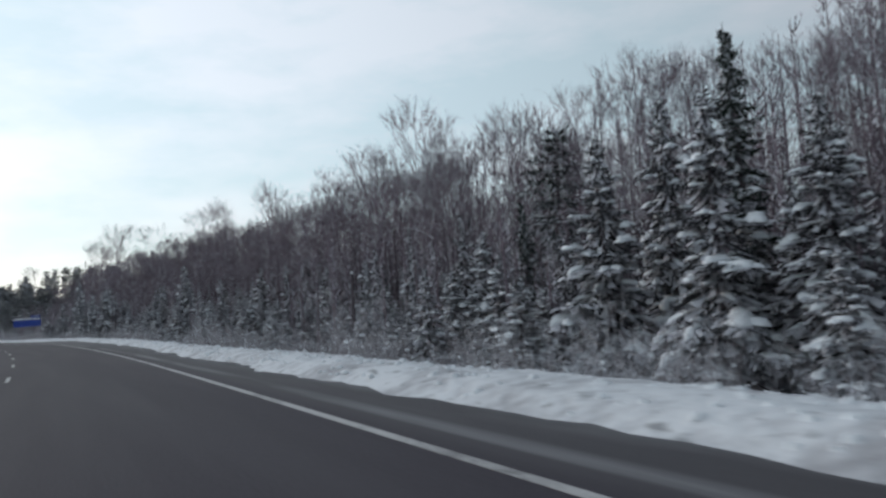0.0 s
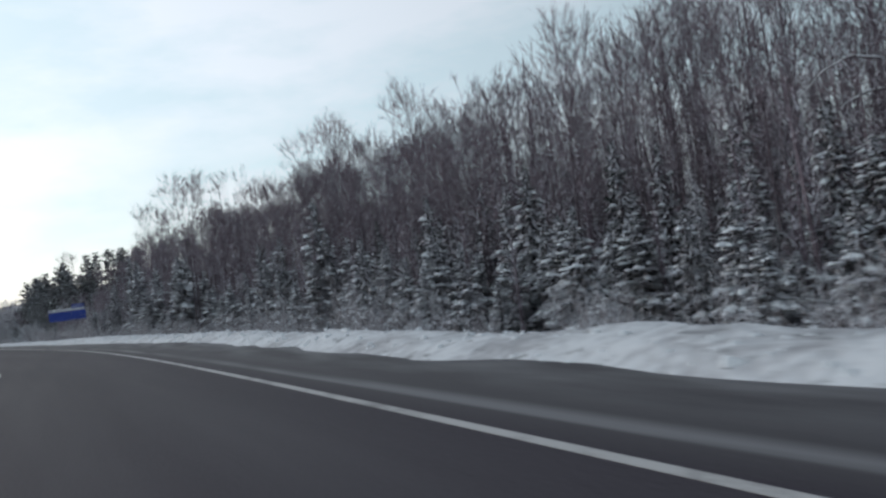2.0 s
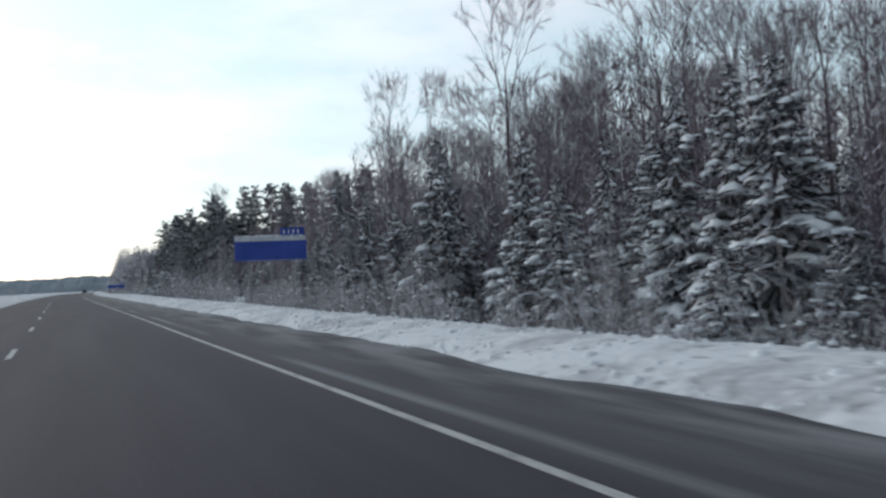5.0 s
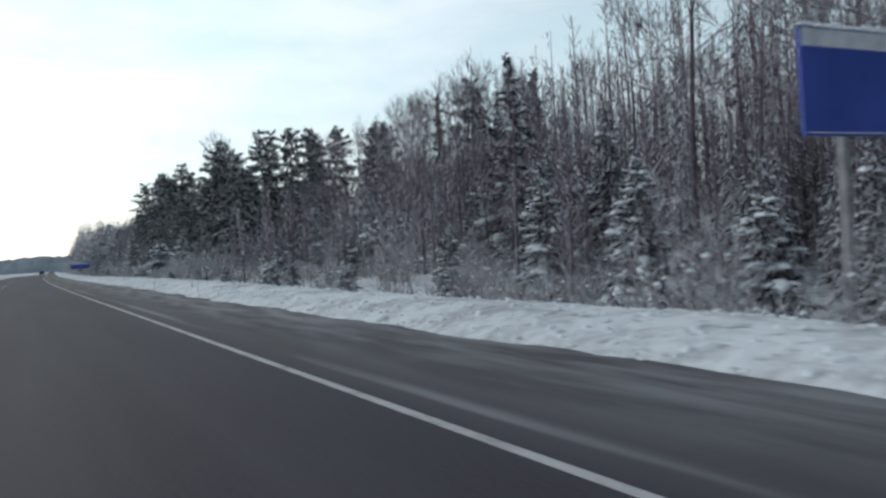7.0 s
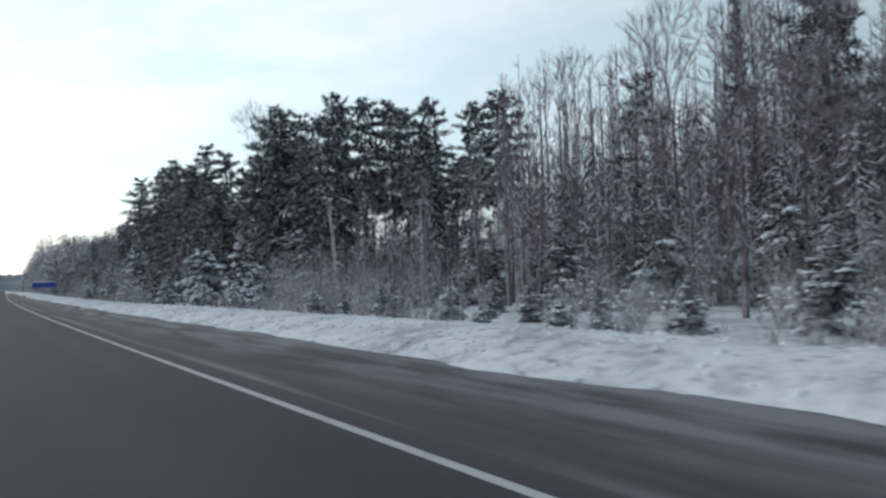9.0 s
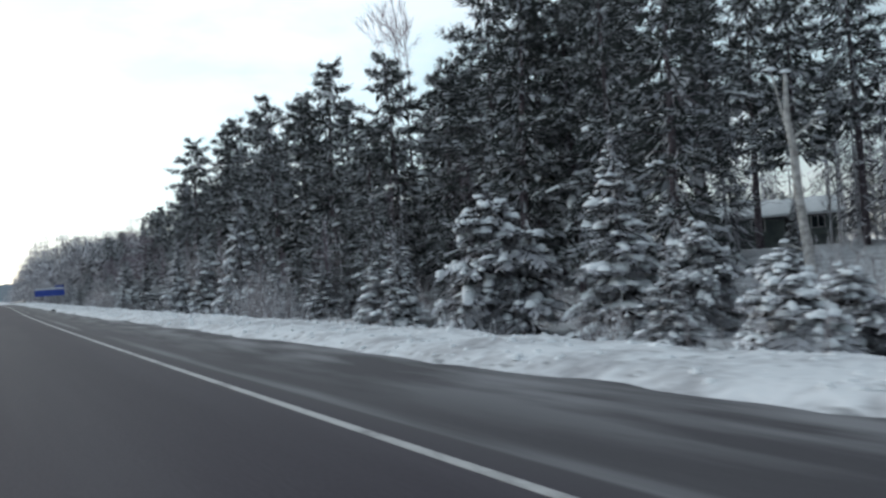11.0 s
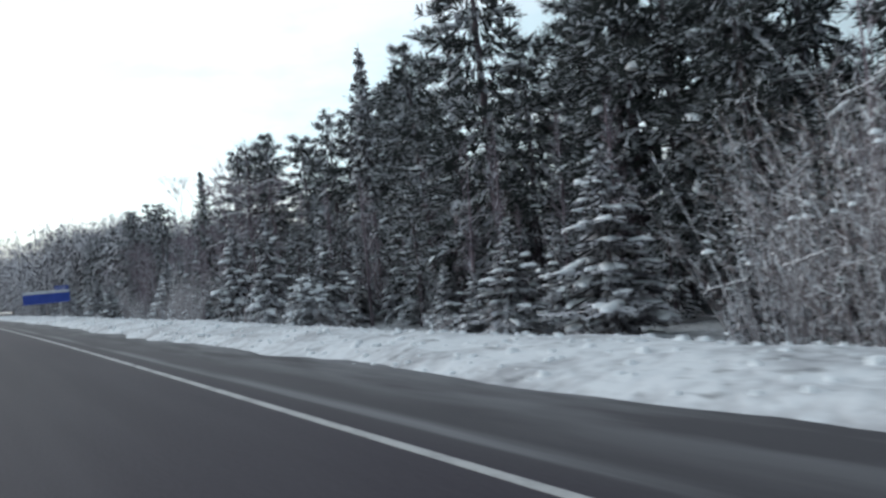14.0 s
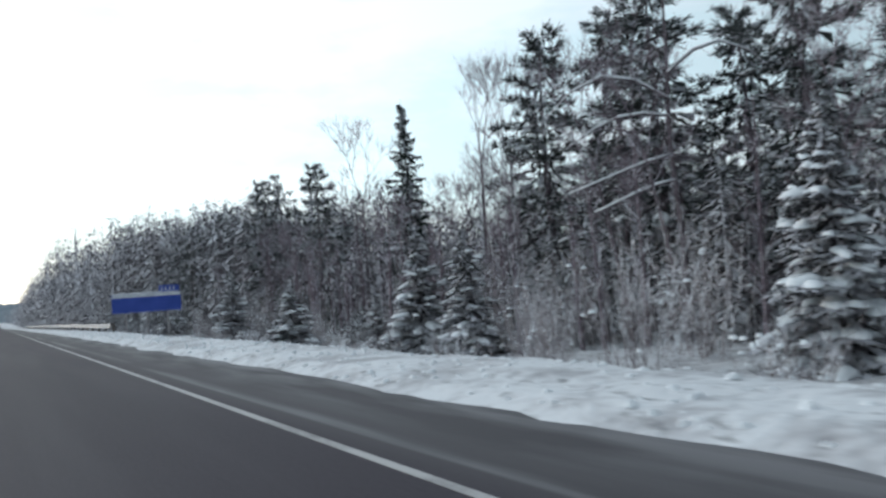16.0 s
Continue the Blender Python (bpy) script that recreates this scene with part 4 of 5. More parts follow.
scatter(-2, 205, 1.8, 9, 14, shrub(1.9, 3.1), 0.7)
scatter(150, 205, 2.8, 18, 24, small_spruce(3, 7), 1.5)
scatter(150, 210, 4.6, 12, 18, shrub(1.6, 3.0), 0.8)
scatter(228, 275, 3.6, 15, 21, small_spruce(0.9, 1.9, (3, 1, 0)), 1.6)
scatter(222, 292, 3.4, 23, 31, small_spruce(3.5, 7, (5, 7, 2)), 2.0)
scatter(215, 292, 2.8, 13, 24, shrub(0.9, 1.7), 1.0)
scatter(218, 275, 4.4, 24, 33, hardwood(6.5, 9.5), 1.2)
scatter(206, 284, 2.0, 15, 25, shrub(1.2, 2.6), 0.8)
scatter(210, 280, 2.4, 23, 29, shrub(2.6, 4.2), 0.7)
scatter(214, 276, 3.6, 11, 18, small_spruce(0.8, 1.7, (8, 3)), 1.2)
scatter(240, 280, 5.0, 36, 46, pine(11, 14), 2.2)
scatter(200, 278, 2.4, 32, 46, hardwood(14, 18), 1.4)
scatter(300, 480, 5.2, 19.5, 23, small_spruce(1.8, 4.2, (2, 1, 5, 7)), 2.2)
scatter(318, 480, 4.6, 23.5, 29, small_spruce(4, 7.5, (7, 7, 2, 4)), 2.2)
scatter(316, 412, 3.6, 21, 26, young_pine(4.5, 8.5), 1.9)
scatter(426, 500, 2.2, 23, 31, hardwood(7, 11), 1.2)
scatter(420, 490, 2.4, 19, 25, shrub(2.6, 4.6), 1.2)
scatter(480, 560, 4.0, 17.5, 24, small_spruce(3, 9, (5, 7)), 1.8)
scatter(480, 545, 5.0, 25, 36, pine(14, 18), 2.4)
scatter(330, 384, 4.6, 25, 31, pine(14, 18), 2.6)
scatter(384, 425, 4.6, 25, 32, pine(10, 13), 2.4)
scatter(318, 384, 5.0, 31, 42, pine(15, 19), 2.4)
scatter(400, 480, 6.0, 31, 42, pine(10, 13.5), 2.4)
scatter(320, 480, 6.5, 28, 45, hardwood(12, 15), 1.4)
scatter(330, 480, 6.5, 14.5, 19, shrub(1.2, 2.4), 1.2)


# woods farther off, past counting
def far_woods(name, label, places, conifer, fine=1.0):
    """One mesh of many plain trees: tapered trunks with ragged tiers or rising twigs."""
    r = random.Random(77)
    s = Shape()
    for x, y, z, h in places:
        if in_view(x, y, 3.5):
            continue
        if r.random() < conifer:
            k = r.uniform(0.11, 0.17) * h
            s.tube([(x, y, z - 0.5), (x, y, z + h)], [0.02 * h ** 0.7, 0.01], 4, cap=False)
            tiers = int(14 * fine)
            round_top = r.random() < 0.5
            for t in range(tiers):
                f = 0.08 + 0.9 * t / tiers
                for q in range(17):
                    a = r.uniform(0, 6.28)
                    L = k * (min(1.0, 1.9 * (1 - f) ** 0.55) if round_top else (1 - f) ** 0.75) * r.uniform(0.45, 1.15) + 0.15
                    zz = z + f * h + r.uniform(-0.5, 0.5)
                    w = 0.05 * L + 0.055
                    c, d = math.cos(a), math.sin(a)
                    lift = r.uniform(-0.1, 0.35) * L
                    s.poly((x + c * L * 0.25, y + d * L * 0.25, zz + lift), (x + c * L - d * w, y + d * L + c * w, zz - 0.15 * L), (x + c * L + d * w, y + d * L - c * w, zz - 0.15 * L))
        else:
            s.tube([(x, y, z - 0.5), (x + r.uniform(-0.4, 0.4), y + r.uniform(-0.4, 0.4), z + h)], [0.13, 0.02], 4, cap=False)
            for q in range(int(76 * fine)):
                f = r.uniform(0.15, 0.98)
                a = r.uniform(0, 6.28)
                L = h * (0.2 * (1 - f) + 0.05) * r.uniform(0.7, 1.3)
                o = Vector((x, y, z + f * h))
                t = Vector((math.cos(a) * 0.7, math.sin(a) * 0.7, r.uniform(0.3, 0.8))) * L
                w = Vector((-math.sin(a), math.cos(a), 0)) * 0.036 / fine
                s.poly(o - w, o + w, o + t)
                for e in range(2):
                    b = o + t * r.uniform(0.3, 0.8)
                    t2 = Vector((r.gauss(0, 0.35), r.gauss(0, 0.35), 0.6)) * L * 0.6
                    s.poly(b - w * 0.7, b + w * 0.7, b + t2)
    ob = new(name, s.mesh(name, M_FAR if conifer > 0.4 else M_TWIG))
    return tagged(ob, label, "woods", kind="stuff")


def band(y0, y1, n, u0, u1, h0, h1):
    out = []
    for _ in range(n):
        y = random.uniform(y0, y1)
        u = random.uniform(u0, u1)
        x, yy = place(u, y)
        out.append((float(x), float(yy), land(u, y), random.uniform(h0, h1)))
    return out


random.seed(9)
far_woods("back_woods", "dense leafless woods behind the forest edge", band(-10, 200, 900, 36, 76, 15.5, 20.5) + band(200, 300, 330, 42, 80, 17, 23), 0.03, 0.85)
far_woods("back_conifers", "dense dark snowy conifers deep in the wood", band(-10, 230, 620, 36, 75, 6, 13) + band(215, 290, 190, 36, 75, 8, 15) + band(290, 330, 90, 57, 85, 11, 17) + band(322, 500, 520, 36, 80, 7, 15), 0.85)
far_woods("understory", "young snowy conifers under the taller trees", band(-8, 285, 420, 25, 42, 3, 7.5) + band(322, 480, 260, 24, 40, 3, 8), 0.9)
far_woods("saplings", "thin leafless saplings crowding the forest edge", band(-8, 235, 420, 22, 40, 5, 11) + band(235, 285, 60, 22, 40, 5, 10) + band(322, 480, 160, 21, 34, 5, 10), 0.0)
far_woods("roadside_woods", "snowy mixed forest farther along the highway", band(485, 525, 120, 24, 56, 13.5, 18) + band(525, 570, 130, 24, 56, 18.5, 23) + band(570, 660, 240, 23, 56, 21.5, 27), 0.92, 1.3)
far_woods("distant_woods", "distant snowy forest along the highway", band(560, 1000, 300, 15, 22, 12, 23) + band(640, 1000, 560, 18, 60, 28, 34) + band(1000, 1700, 300, 16, 90, 17, 22), 0.92, 0.6)
far_woods("woods_across", "distant snowy tree line across the open field", band(300, 1000, 260, -200, -130, 8, 14) + band(900, 1600, 240, -330, -80, 12, 18), 0.6, 0.5)
far_woods("deep_woods", "deep snowy forest far from the road", band(-60, 480, 620, 78, 150, 10, 17), 0.6, 0.45)


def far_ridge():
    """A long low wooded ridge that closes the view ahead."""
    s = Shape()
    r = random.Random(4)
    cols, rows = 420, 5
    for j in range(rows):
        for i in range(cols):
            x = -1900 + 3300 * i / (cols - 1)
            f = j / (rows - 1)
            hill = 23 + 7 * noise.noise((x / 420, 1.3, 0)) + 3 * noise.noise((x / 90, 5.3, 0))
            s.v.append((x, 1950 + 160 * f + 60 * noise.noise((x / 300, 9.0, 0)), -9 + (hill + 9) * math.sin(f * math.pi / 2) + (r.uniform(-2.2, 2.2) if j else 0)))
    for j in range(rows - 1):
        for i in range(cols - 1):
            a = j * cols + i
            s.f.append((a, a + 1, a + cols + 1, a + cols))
    return tagged(new("far_ridge", s.mesh("far_ridge", M_RIDGE)), "distant wooded ridge dusted with snow, haze painted into its colour", "hills", kind="stuff")


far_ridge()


# ---- signs and posts ----
def service_sign(x0, x1, y, bottom, top, tab, label):
    """A wide blue board on three posts, with a smaller tab on top and snow along its upper edge."""
    ob = empty("road_sign", label, "road sign", "blue service signs")
    w, mid = x1 - x0, (x0 + x1) / 2
    u = mid - float(line_x(y))
    foot = land(u, y) - 0.3
    board = Shape()
    board.box(-w / 2, w / 2, -0.03, 0.03, bottom, top)
    b = part("board", board, M_BLUE, ob)
    strip = Shape()
    strip.box(-w / 2 + 0.03, w / 2 - 0.03, -0.042, -0.031, top - 0.3, top - 0.02)
    part("pale_strip", strip, M_SIGNWHITE, b, "pale strip along the top, whitened by snow")
    rim = Shape()
    rim.box(-w / 2 + 0.05, w / 2 - 0.05, -0.037, -0.031, bottom + 0.04, bottom + 0.06)
    part("border", rim, M_SIGNWHITE, b)
    t = Shape()
    t.box(w / 2 - tab - 0.1, w / 2 - 0.1, -0.03, 0.03, top + 0.03, top + 0.62)
    tb = part("tab", t, M_BLUE, ob)
    for k in range(4):
        s = Shape()
        s.box(w / 2 - tab + 0.1 + 0.34 * k, w / 2 - tab + 0.22 + 0.34 * k, -0.038, -0.031, top + 0.18, top + 0.48)
        part("lettering_bar", s, M_SIGNWHITE, tb)
    for k in range(3):
        p = Shape()
        x = -w / 2 + w * (0.2 + 0.3 * k)
        p.box(x - 0.07, x + 0.07, 0.031, 0.17, foot, top - 0.1)
        part("post", p, M_SIGNPOST, ob)
    snow = Shape()
    r = random.Random(3)
    for k in range(int(w / 0.35)):
        snow.pad((-w / 2 + 0.2 + 0.35 * k, 0, top + 0.02), (1, 0, 0), 0.24, 0.07, r.uniform(0.06, 0.13), r)
    part("snow_cap", snow, M_CLOD, ob, "fresh snow along the top edge", soft=True)
    ob.matrix_basis = pose(mid, y, 0, 0, 0, 0)
    return ob


service_sign(10.6, 15.7, 190.1, 2.65, 4.35, 1.75, "wide blue highway sign on three posts with snowy top")
service_sign(12.4, 18.2, 474.0, 0.95, 2.6, 1.75, "wide blue highway sign before the snowy wood")


def marker(x, y, z, size, label):
    ob = empty("diamond_marker", label, "road sign", "diamond markers")
    u = x - float(line_x(y))
    h = size / 2 ** 0.5
    s = Shape()
    ring = [(0, z - h), (h, z), (0, z + h), (-h, z)]
    s.poly(*[(a, -0.004, c) for a, c in ring])
    s.poly(*[(a, 0.004, c) for a, c in reversed(ring)])
    for i in range(4):
        (a, c), (d, e) = ring[i], ring[(i + 1) % 4]
        s.poly((a, 0.004, c), (d, 0.004, e), (d, -0.004, e), (a, -0.004, c))
    part("plate", s, M_ALU, ob)
    p = Shape()
    p.tube([(0, 0.03, land(u, y) - 0.3), (0, 0.03, z + h * 0.6)], [0.025, 0.025], 6)
    part("post", p, M_STEEL, ob)
    ob.matrix_basis = pose(x, y, 0, 0, 0, 12)
    return ob


marker(4.75, 49.4, 0.6, 0.46, "bare metal diamond marker on a thin post")
marker(9.4, 332.3, 1.1, 0.46, "bare metal diamond marker on a thin post")


def delineator(x, y, height, label):
    ob = empty("delineator_post", label, "marker post", "delineator posts")
    z = land(x - float(line_x(y)), y)
    s = Shape()
    s.tube([(0, 0, -0.3), (0.0, 0, height * 0.6), (0.02, 0, height)], [0.022, 0.02, 0.018], 6)
    part("post", s, M_DARKPOST, ob)
    c = Shape()
    c.box(-0.035, 0.035, -0.03, -0.02, height - 0.22, height - 0.05)
    part("reflector", c, M_SIGNWHITE, ob)
    ob.matrix_basis = pose(x, y, z)
    return ob


delineator(6.8, 218.3, 0.75, "short dark marker post in the snow bank")
delineator(7.2, 213.0, 1.35, "thin tall marker post in the snow bank")


def guardrail():
    """Steel beam rail on posts, beyond the second sign."""
    ob = empty("guardrail", "galvanised steel guardrail half buried in snow", "guardrail")
    beam = Shape()
    prof = [(0.0, 0.30), (0.05, 0.34), (0.05, 0.40), (0.0, 0.44), (0.05, 0.48), (0.05, 0.54), (0.0, 0.58)]
    ys = np.arange(452, 620, 4.0)
    rows = []
    for y in ys:
        x, yy = place(6.6, y)
        z = land(6.6, float(y)) - 0.05
        rows.append([(float(x) - a, float(yy), z + c) for a, c in prof])
    for a, b in zip(rows, rows[1:]):
        for i in range(len(prof) - 1):
            beam.poly(a[i], a[i + 1], b[i + 1], b[i])
            beam.poly(*[(p[0] + 0.012, p[1], p[2]) for p in (b[i], b[i + 1], a[i + 1], a[i])])
    part("beam", beam, M_STEEL, ob)
    for y in ys:
        x, yy = place(6.74, y)
        z = land(6.6, float(y))
        p = Shape()
        p.box(float(x) - 0.06, float(x) + 0.08, float(yy) - 0.07, float(yy) + 0.07, z - 0.5, z + 0.56)
        part("post", p, M_POST, ob)
    return ob


guardrail()


# ---- house in the pines ----
def house(x, y, z, turn):
    ob = empty("house", "low grey-green house with a snow-covered roof among pines", "house")
    L, D, H = 11.0, 7.0, 2.4
    wall = Shape()
    wall.box(-L / 2, L / 2, -D / 2, D / 2, -1.2, H)
    w = part("wall", wall, M_SIDING, ob)
    for k in range(9):
        s = Shape()
        s.box(-L / 2 - 0.02, L / 2 + 0.02, -D / 2 - 0.025, -D / 2 - 0.002, 0.05 + 0.26 * k, 0.05 + 0.26 * k + 0.22)
        part("siding_board", s, M_SIDING, w)
    gable = Shape()
    for e in (-1, 1):
        gable.poly((e * L / 2, -D / 2, H), (e * L / 2, D / 2, H), (e * L / 2, 0, H + 1.3))
    part("gable", gable, M_SIDING, ob)
    roof = Shape()
    for e in (-1, 1):
        a, b = (e * (D / 2 + 0.55), H - 0.2), (0, H + 1.3)
        pts = [(-L / 2 - 0.5, *a), (L / 2 + 0.5, *a), (L / 2 + 0.5, *b), (-L / 2 - 0.5, *b)]
        roof.poly(*pts)
        roof.poly(*[(p, q, c - 0.16) for p, q, c in reversed(pts)])
        roof.poly(pts[0], pts[1], (pts[1][0], pts[1][1], pts[1][2] - 0.16), (pts[0][0], pts[0][1], pts[0][2] - 0.16))
    rf = part("roof", roof, M_DOOR, ob)
    cover = Shape()
    n = 14
    for e in (-1, 1):
        for i in range(n):
            x0, x1 = -L / 2 - 0.5 + (L + 1) * i / n, -L / 2 - 0.5 + (L + 1) * (i + 1) / n
            t = 0.28 + 0.05 * math.sin(i * 1.7)
            t1 = 0.28 + 0.05 * math.sin((i + 1) * 1.7)
            a, b = (e * (D / 2 + 0.6), H - 0.2), (0, H + 1.33)
            cover.poly((x0, a[0], a[1] + t * 0.8), (x1, a[0], a[1] + t1 * 0.8), (x1, b[0], b[1] + t1), (x0, b[0], b[1] + t))
            cover.poly((x0, a[0], a[1]), (x1, a[0], a[1]), (x1, a[0], a[1] + t1 * 0.8), (x0, a[0], a[1] + t * 0.8))
    part("snow_cover", cover, M_SNOW, rf, "thick white snow", soft=False)
    ch = Shape()
    ch.box(1.0, 1.5, -0.3, 0.2, H + 1.0, H + 2.1)
    part("chimney", ch, M_TRIM, rf)
    for cx0 in (-4.2, -1.2, 3.9):
        f = Shape()
        f.box(cx0 - 0.62, cx0 + 0.62, -D / 2 - 0.06, -D / 2 - 0.026, 0.95, 2.1)
        fr = part("window", f, M_TRIM, ob)
        for side in (-1, 1):
            g = Shape()
            g.box(cx0 + side * 0.28 - 0.24, cx0 + side * 0.28 + 0.24, -D / 2 - 0.075, -D / 2 - 0.062, 1.03, 2.02)
            part("pane", g, M_GLASS, fr)
    d = Shape()
    d.box(1.1, 2.05, -D / 2 - 0.06, -D / 2 - 0.026, 0.0, 2.05)
    dr = part("door", d, M_DOOR, ob)
    k = Shape()
    k.box(1.85, 1.93, -D / 2 - 0.11, -D / 2 - 0.061, 0.98, 1.06)
    part("handle", k, M_STEEL, dr)
    ob.matrix_basis = pose(x, y, z, 0, 0, turn)
    return ob


house(66.5, 331.5, land(66.5, 331.5) + 0.6, -49)


def snag():
    """A dead birch, broken off, with forked top and stubs of limbs."""
    ob = empty("dead_birch", "pale broken birch snag with snow on its stubs", "dead tree")
    s = Shape()
    s.tube([(0, 0, -0.4), (-0.08, 0, 1.5), (-0.25, 0, 3.2), (-0.3, 0, 4.6), (-0.42, 0, 5.6), (-0.38, 0, 6.9)], [0.17, 0.15, 0.13, 0.12, 0.1, 0.05], 7)
    part("trunk", s, M_BIRCH, ob)
    for pts, rad in ((((-0.32, 0, 4.7), (-0.5, 0.1, 5.6), (-0.75, 0.1, 7.0)), 0.06), (((-0.3, 0, 4.9), (0.25, -0.2, 5.4), (0.75, -0.2, 5.6)), 0.045),
                     (((-0.1, 0, 1.5), (-0.6, -0.1, 1.7), (-1.0, -0.1, 1.75)), 0.05), (((-0.25, 0, 3.2), (0.3, 0.2, 3.5)), 0.03)):
        b = Shape()
        b.tube(list(pts), [rad * (1 - 0.35 * i) for i in range(len(pts))], 5)
        part("stub", b, M_BIRCH, ob)
    w = Shape()
    r = random.Random(8)
    for p in ((-0.75, 0.1, 7.0), (0.5, -0.2, 5.55), (-0.8, -0.1, 1.78), (-0.38, 0, 6.9)):
        w.pad((p[0], p[1], p[2] + 0.05), (1, 0, 0), 0.22, 0.1, 0.1, r)
    part("snow_load", w, M_CLOD, ob, soft=True)
    ob.matrix_basis = pose(27.6, 299.4, land(28.5, 299.4), 0, 0, -30) @ Matrix.Diagonal((1.35, 0.9, 1.3, 1))


snag()


def fallen_birch(x, y, z, top, label):
    ob = empty("leaning_birch", label, "birch trunk", "leaning pale trunks")
    s = Shape()
    t = Vector(top)
    s.tube([(0, 0, z - 0.3), tuple(t * 0.5 + Vector((0.05, 0, z * 0.5))), tuple(t)], [0.1, 0.085, 0.05], 6)
    part("trunk", s, M_BIRCH, ob)
    ob.matrix_basis = pose(x, y, 0)


fallen_birch(34.0, 63.0, land(36.0, 63.0), (1.5, 1.0, 9.0), "pale leaning birch trunk caught among the trees")
fallen_birch(24.5, 121.0, land(25.0, 121.0), (-1.6, 0.6, 6.5), "pale leaning birch trunk caught among the trees")


def broken_trunk(x, y, top, label):
    """A dead stem broken off short, capped with snow, with a few stubs."""
    ob = empty("broken_trunk", label, "dead tree")
    z = land(x - float(line_x(y)), y)
    s = Shape()
    s.tube([(0, 0, -0.4), (0.03, 0, 2.2), (-0.02, 0.02, 4.4), (0.03, 0, top - z)], [0.19, 0.16, 0.13, 0.1], 7)
    part("trunk", s, M_BARK, ob)
    for h, a, l in ((2.9, 2.6, 0.7), (3.0, 0.2, 0.6), (4.3, 3.4, 0.5), (1.6, 5.0, 0.45)):
        b = Shape()
        b.tube([(0, 0, h), (l * 0.6 * math.cos(a), l * 0.6 * math.sin(a), h + 0.05), (l * math.cos(a), l * math.sin(a), h - 0.12)], [0.05, 0.035, 0.015], 5)
        part("stub", b, M_BARK, ob)
    w = Shape()
    r = random.Random(14)
    w.pad((0.03, 0, top - z), (1, 0, 0), 0.15, 0.14, 0.2, r)
    w.pad((-0.45, 0.25, 2.95), (-0.9, 0.5, 0), 0.3, 0.1, 0.12, r)
    w.pad((0.4, 0.05, 3.03), (1, 0, 0), 0.28, 0.1, 0.12, r)
    part("snow_cap", w, M_CLOD, ob, "fresh snow on the broken top", soft=True)
    ob.matrix_basis = pose(x, y, z)


broken_trunk(23.3, 65.6, 4.6, "dark broken-off trunk with a snowy top at the forest edge")


def arched_birch(x, y, label):
    """A birch whose long side limbs bow over in arches under snow."""
    ob = empty("arched_birch", label, "birch tree")
    z = land(x - float(line_x(y)), y)
    s = Shape()
    s.tube([(0, 0, -0.4), (0.1, 0, 4), (-0.05, 0.1, 8), (0.2, 0.1, 12), (0.1, 0, 15.5)], [0.15, 0.13, 0.1, 0.07, 0.02], 6)
    part("trunk", s, M_BARK, ob)
    r = random.Random(15)
    for h, a, l, rise in ((9.6, 2.45, 5.0, 0.9), (8.9, 2.5, 4.0, -0.2), (7.4, 2.6, 4.2, -0.9), (10.6, -0.6, 4.2, 0.8), (6.4, 2.4, 3.2, -0.8)):
        c, d = math.cos(a), math.sin(a)
        pts = [Vector((c * l * f, d * l * f, h + rise * math.sin(f * 2.6) + 0.5 * math.sin(f * math.pi) - 0.55 * f * f * l * 0.35)) for f in (0, 0.25, 0.5, 0.75, 1.0)]
        b = Shape()
        b.tube(pts, [0.055, 0.045, 0.036, 0.026, 0.01], 5)
        lm = part("limb", b, M_BARK, ob)
        t = Shape()
        for k in range(16):
            p = pts[r.randrange(1, 5)].lerp(pts[r.randrange(1, 5)], 0.3)
            e = p + Vector((c * 0.5 + r.gauss(0, 0.3), d * 0.5 + r.gauss(0, 0.3), r.uniform(-0.7, 0.2)))
            t.poly(p + Vector((0, 0, 0.014)), p - Vector((0, 0, 0.014)), e)
        part("twig", t, M_TWIG, lm)
        w = Shape()
        w.drift([p + Vector((0, 0, 0.035)) for p in pts], [0.05, 0.06, 0.06, 0.05, 0.02], [0.06, 0.08, 0.08, 0.06, 0.03], r)
        part("snow_ridge", w, M_CLOD, lm, "ridge of snow lying along the limb", soft=True)
    ob.matrix_basis = pose(x, y, z)


arched_birch(34.0, 74.3, "leafless birch with snow-laden limbs bowed in arches")
arched_birch(25.5, 421.5, "leafless birch with snow-laden limbs bowed beside dark pines")


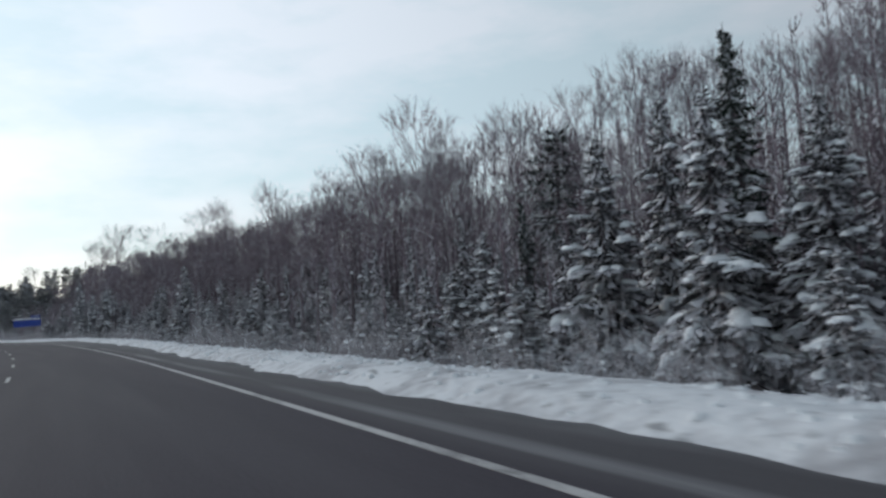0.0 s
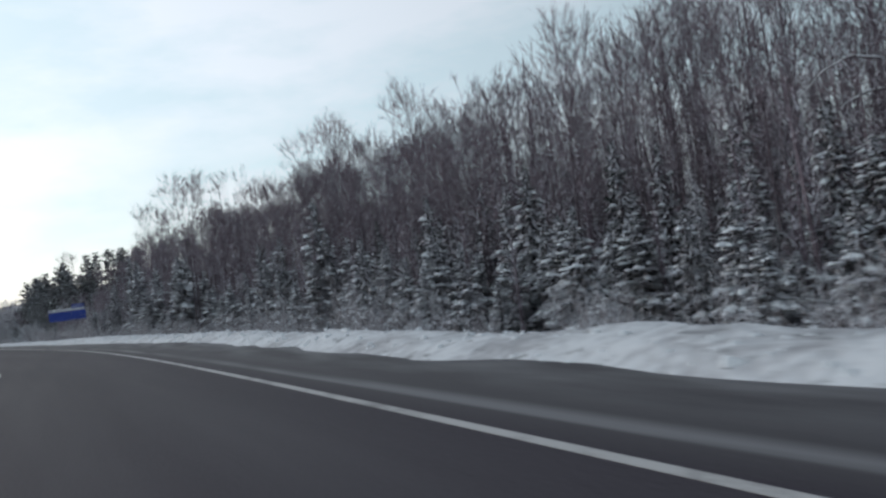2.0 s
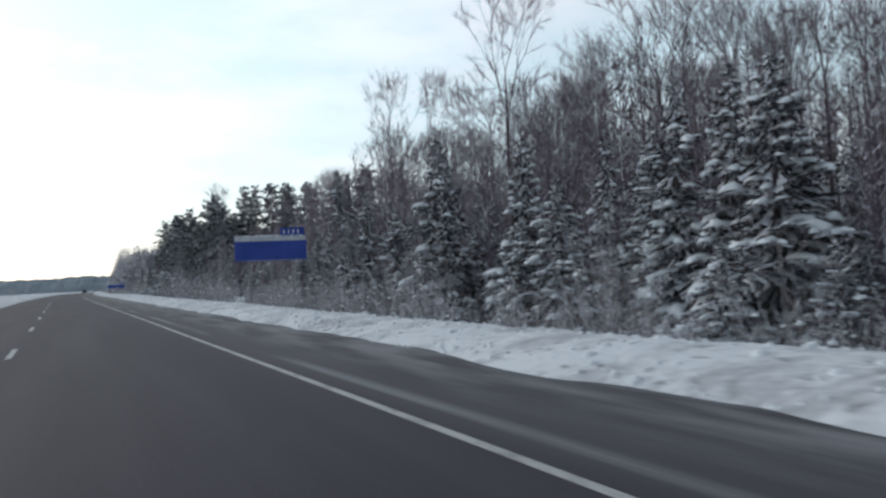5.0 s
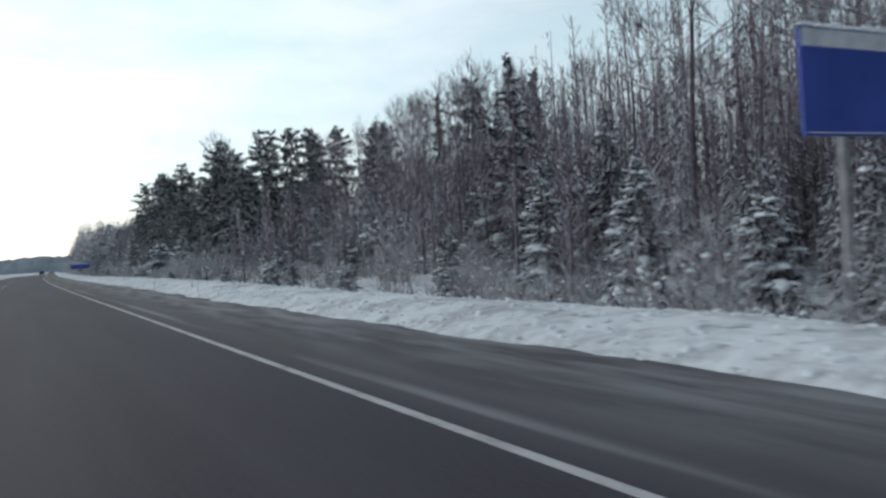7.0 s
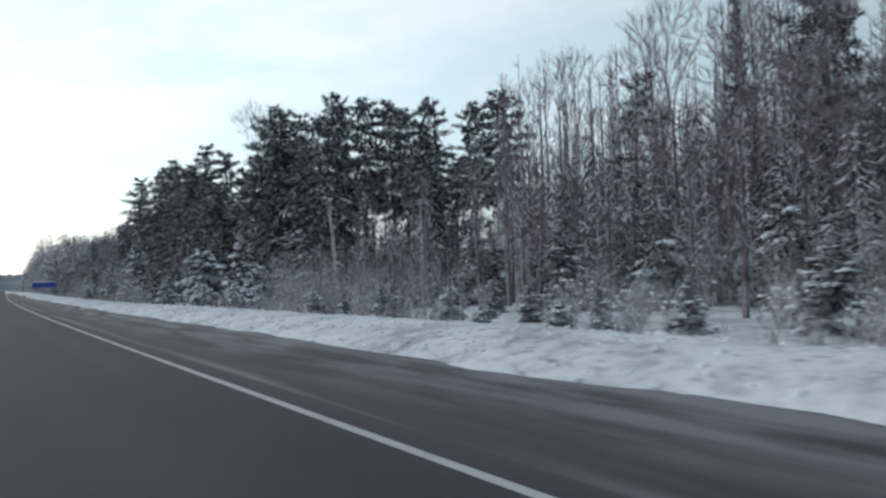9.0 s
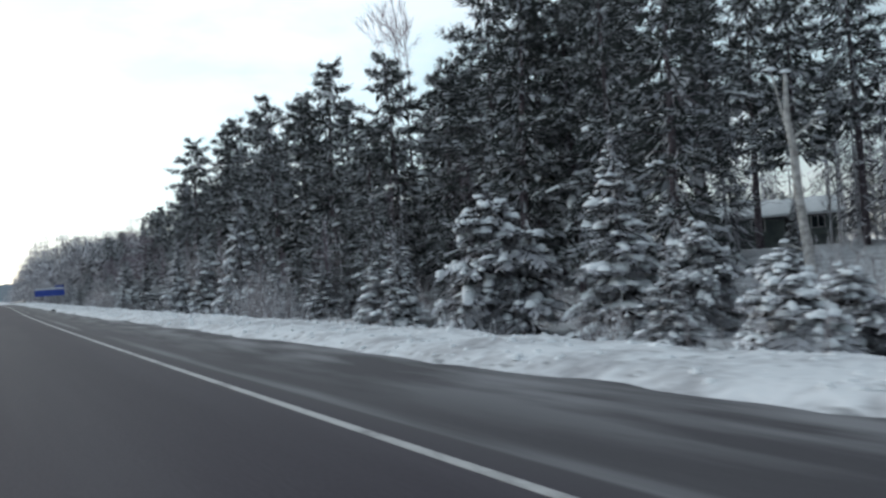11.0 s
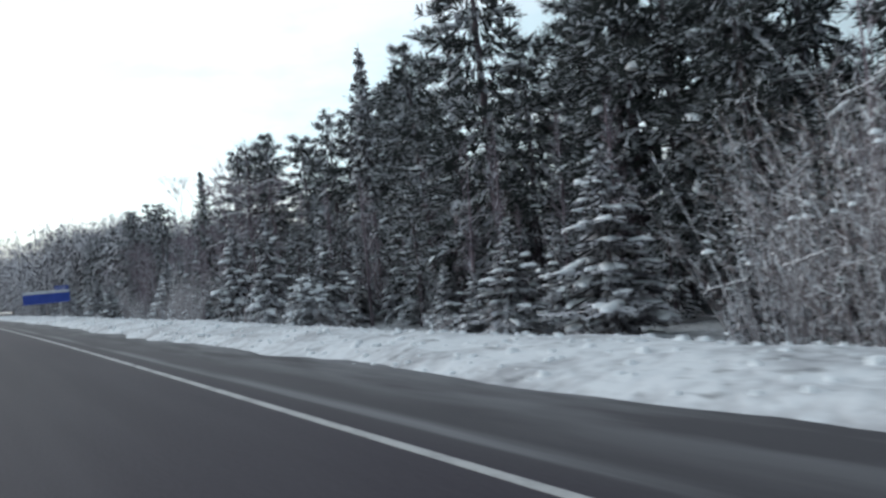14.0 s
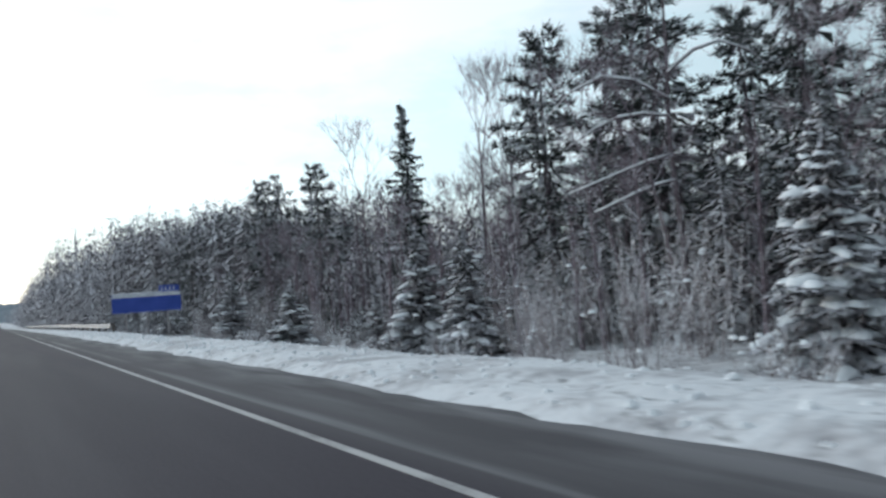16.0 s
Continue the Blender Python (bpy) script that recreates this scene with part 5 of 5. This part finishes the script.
def car(x, y, turn):
    """A dark hatchback seen from behind."""
    ob = empty("car", "dark hatchback driving ahead on the highway", "car")
    b = Shape()
    sect = [(-2.1, 0.32, 0.78), (-2.15, 0.5, 0.84), (-2.1, 0.85, 0.86), (-1.2, 0.93, 0.88), (0.9, 0.95, 0.88), (1.9, 0.82, 0.85), (2.1, 0.6, 0.8), (2.1, 0.32, 0.76)]
    for (a, za, wa), (c, zc, wc) in zip(sect, sect[1:]):
        b.poly((-wa, a, za), (wa, a, za), (wc, c, zc), (-wc, c, zc))
    for e in (-1, 1):
        b.poly(*[(e * w, a, z) for a, z, w in (sect if e > 0 else sect[::-1])])
    b.poly((-0.78, -2.1, 0.32), (-0.76, 2.1, 0.32), (0.76, 2.1, 0.32), (0.78, -2.1, 0.32))
    body = part("body", b, M_CARPAINT, ob)
    c = Shape()
    lo = [(-0.82, -2.0, 0.86), (0.82, -2.0, 0.86), (0.82, 0.95, 0.94), (-0.82, 0.95, 0.94)]
    hi = [(-0.6, -1.55, 1.5), (0.6, -1.55, 1.5), (0.62, 0.1, 1.52), (-0.62, 0.1, 1.52)]
    c.poly(*hi)
    for i in range(4):
        j = (i + 1) % 4
        c.poly(lo[i], lo[j], hi[j], hi[i])
    part("cabin", c, M_CARPAINT, ob)
    g = Shape()
    g.poly((-0.66, -1.99, 0.95), (0.66, -1.99, 0.95), (0.52, -1.64, 1.43), (-0.52, -1.64, 1.43))
    part("rear_window", g, M_GLASS, ob)
    for e in (-1, 1):
        l = Shape()
        l.box(e * 0.72 - 0.1, e * 0.72 + 0.1, -2.17, -2.1, 0.62, 0.86)
        part("tail_light", l, M_RED, ob)
        for yy in (-1.3, 1.3):
            t = Shape()
            t.tube([(e * 0.66, yy, 0.32), (e * 0.86, yy, 0.32)], [0.32, 0.32], 14)
            ty = part("wheel", t, M_RUBBER, ob)
            rr = Shape()
            rr.tube([(e * 0.85, yy, 0.32), (e * 0.875, yy, 0.32)], [0.2, 0.19], 12)
            part("rim", rr, M_ALU, ty)
    p = Shape()
    p.box(-0.26, 0.26, -2.17, -2.14, 0.5, 0.6)
    part("plate", p, M_SIGNWHITE, ob)
    u = x - float(line_x(y))
    ob.matrix_basis = pose(x, y, float(grade(y)) + float(bank(y)) * u, 0, 0, turn)
    return body


car(float(line_x(523.0)) - 0.1, 523.0, -math.degrees(float(heading(523.0))))

# dark clod on the shoulder, and ploughed lumps along the bank
clod = Shape()
clod.pad((0, 0, 0.06), (1, 0, 0), 0.17, 0.12, 0.14, random.Random(2), sides=7)
cl = tagged(new("clod", clod.mesh("clod", M_ROCK, True)), "dark frozen clod lying on the shoulder edge", "clod")
cx_, cy_ = place(4.45, 341.0)
cl.matrix_basis = pose(float(cx_), float(cy_), 4.45 * float(bank(341.0)))
random.seed(12)
lumps = Shape()
for _ in range(7600):
    y = random.uniform(0, 470)
    u = float(np.interp(y, *zip(*SNOW_EDGE))) + random.uniform(0.1, 2.3) ** 1.2
    x, yy = place(u, y)
    g = random.uniform(0.25, 0.7) * random.choice((1, 1, 1, 1, 1.35))
    lumps.pad((float(x), float(yy), land(u, y) - 0.01), (random.gauss(0, 1), random.gauss(0, 1), 0), 0.11 * g, 0.085 * g, 0.075 * g, random, sides=5)
tagged(new("snow_lumps", lumps.mesh("snow_lumps", M_CLOD, True)), "loose ploughed lumps of snow on the bank", "snow lumps", kind="stuff")
weeds = Shape()
for _ in range(2600):
    y = random.uniform(0, 480)
    u = float(np.interp(y, *zip(*SNOW_EDGE))) + random.uniform(2.2, 10.5)
    if ripple(u, y, 0.14) < -0.05:
        continue
    x, yy = place(u, y)
    z = land(u, y)
    for _k in range(5):
        o = Vector((float(x) + random.gauss(0, 0.15), float(yy) + random.gauss(0, 0.15), z - 0.05))
        t = Vector((random.gauss(0, 0.16), random.gauss(0, 0.16), random.uniform(0.25, 0.85)))
        w = Vector((random.gauss(0, 1), random.gauss(0, 1), 0)).normalized() * 0.012
        weeds.poly(o - w, o + w, o + t + w * 0.4, o + t - w * 0.4)
tagged(new("weeds", weeds.mesh("weeds", M_BRUSH)), "dry frosted weeds standing through the snow", "weeds", kind="stuff")
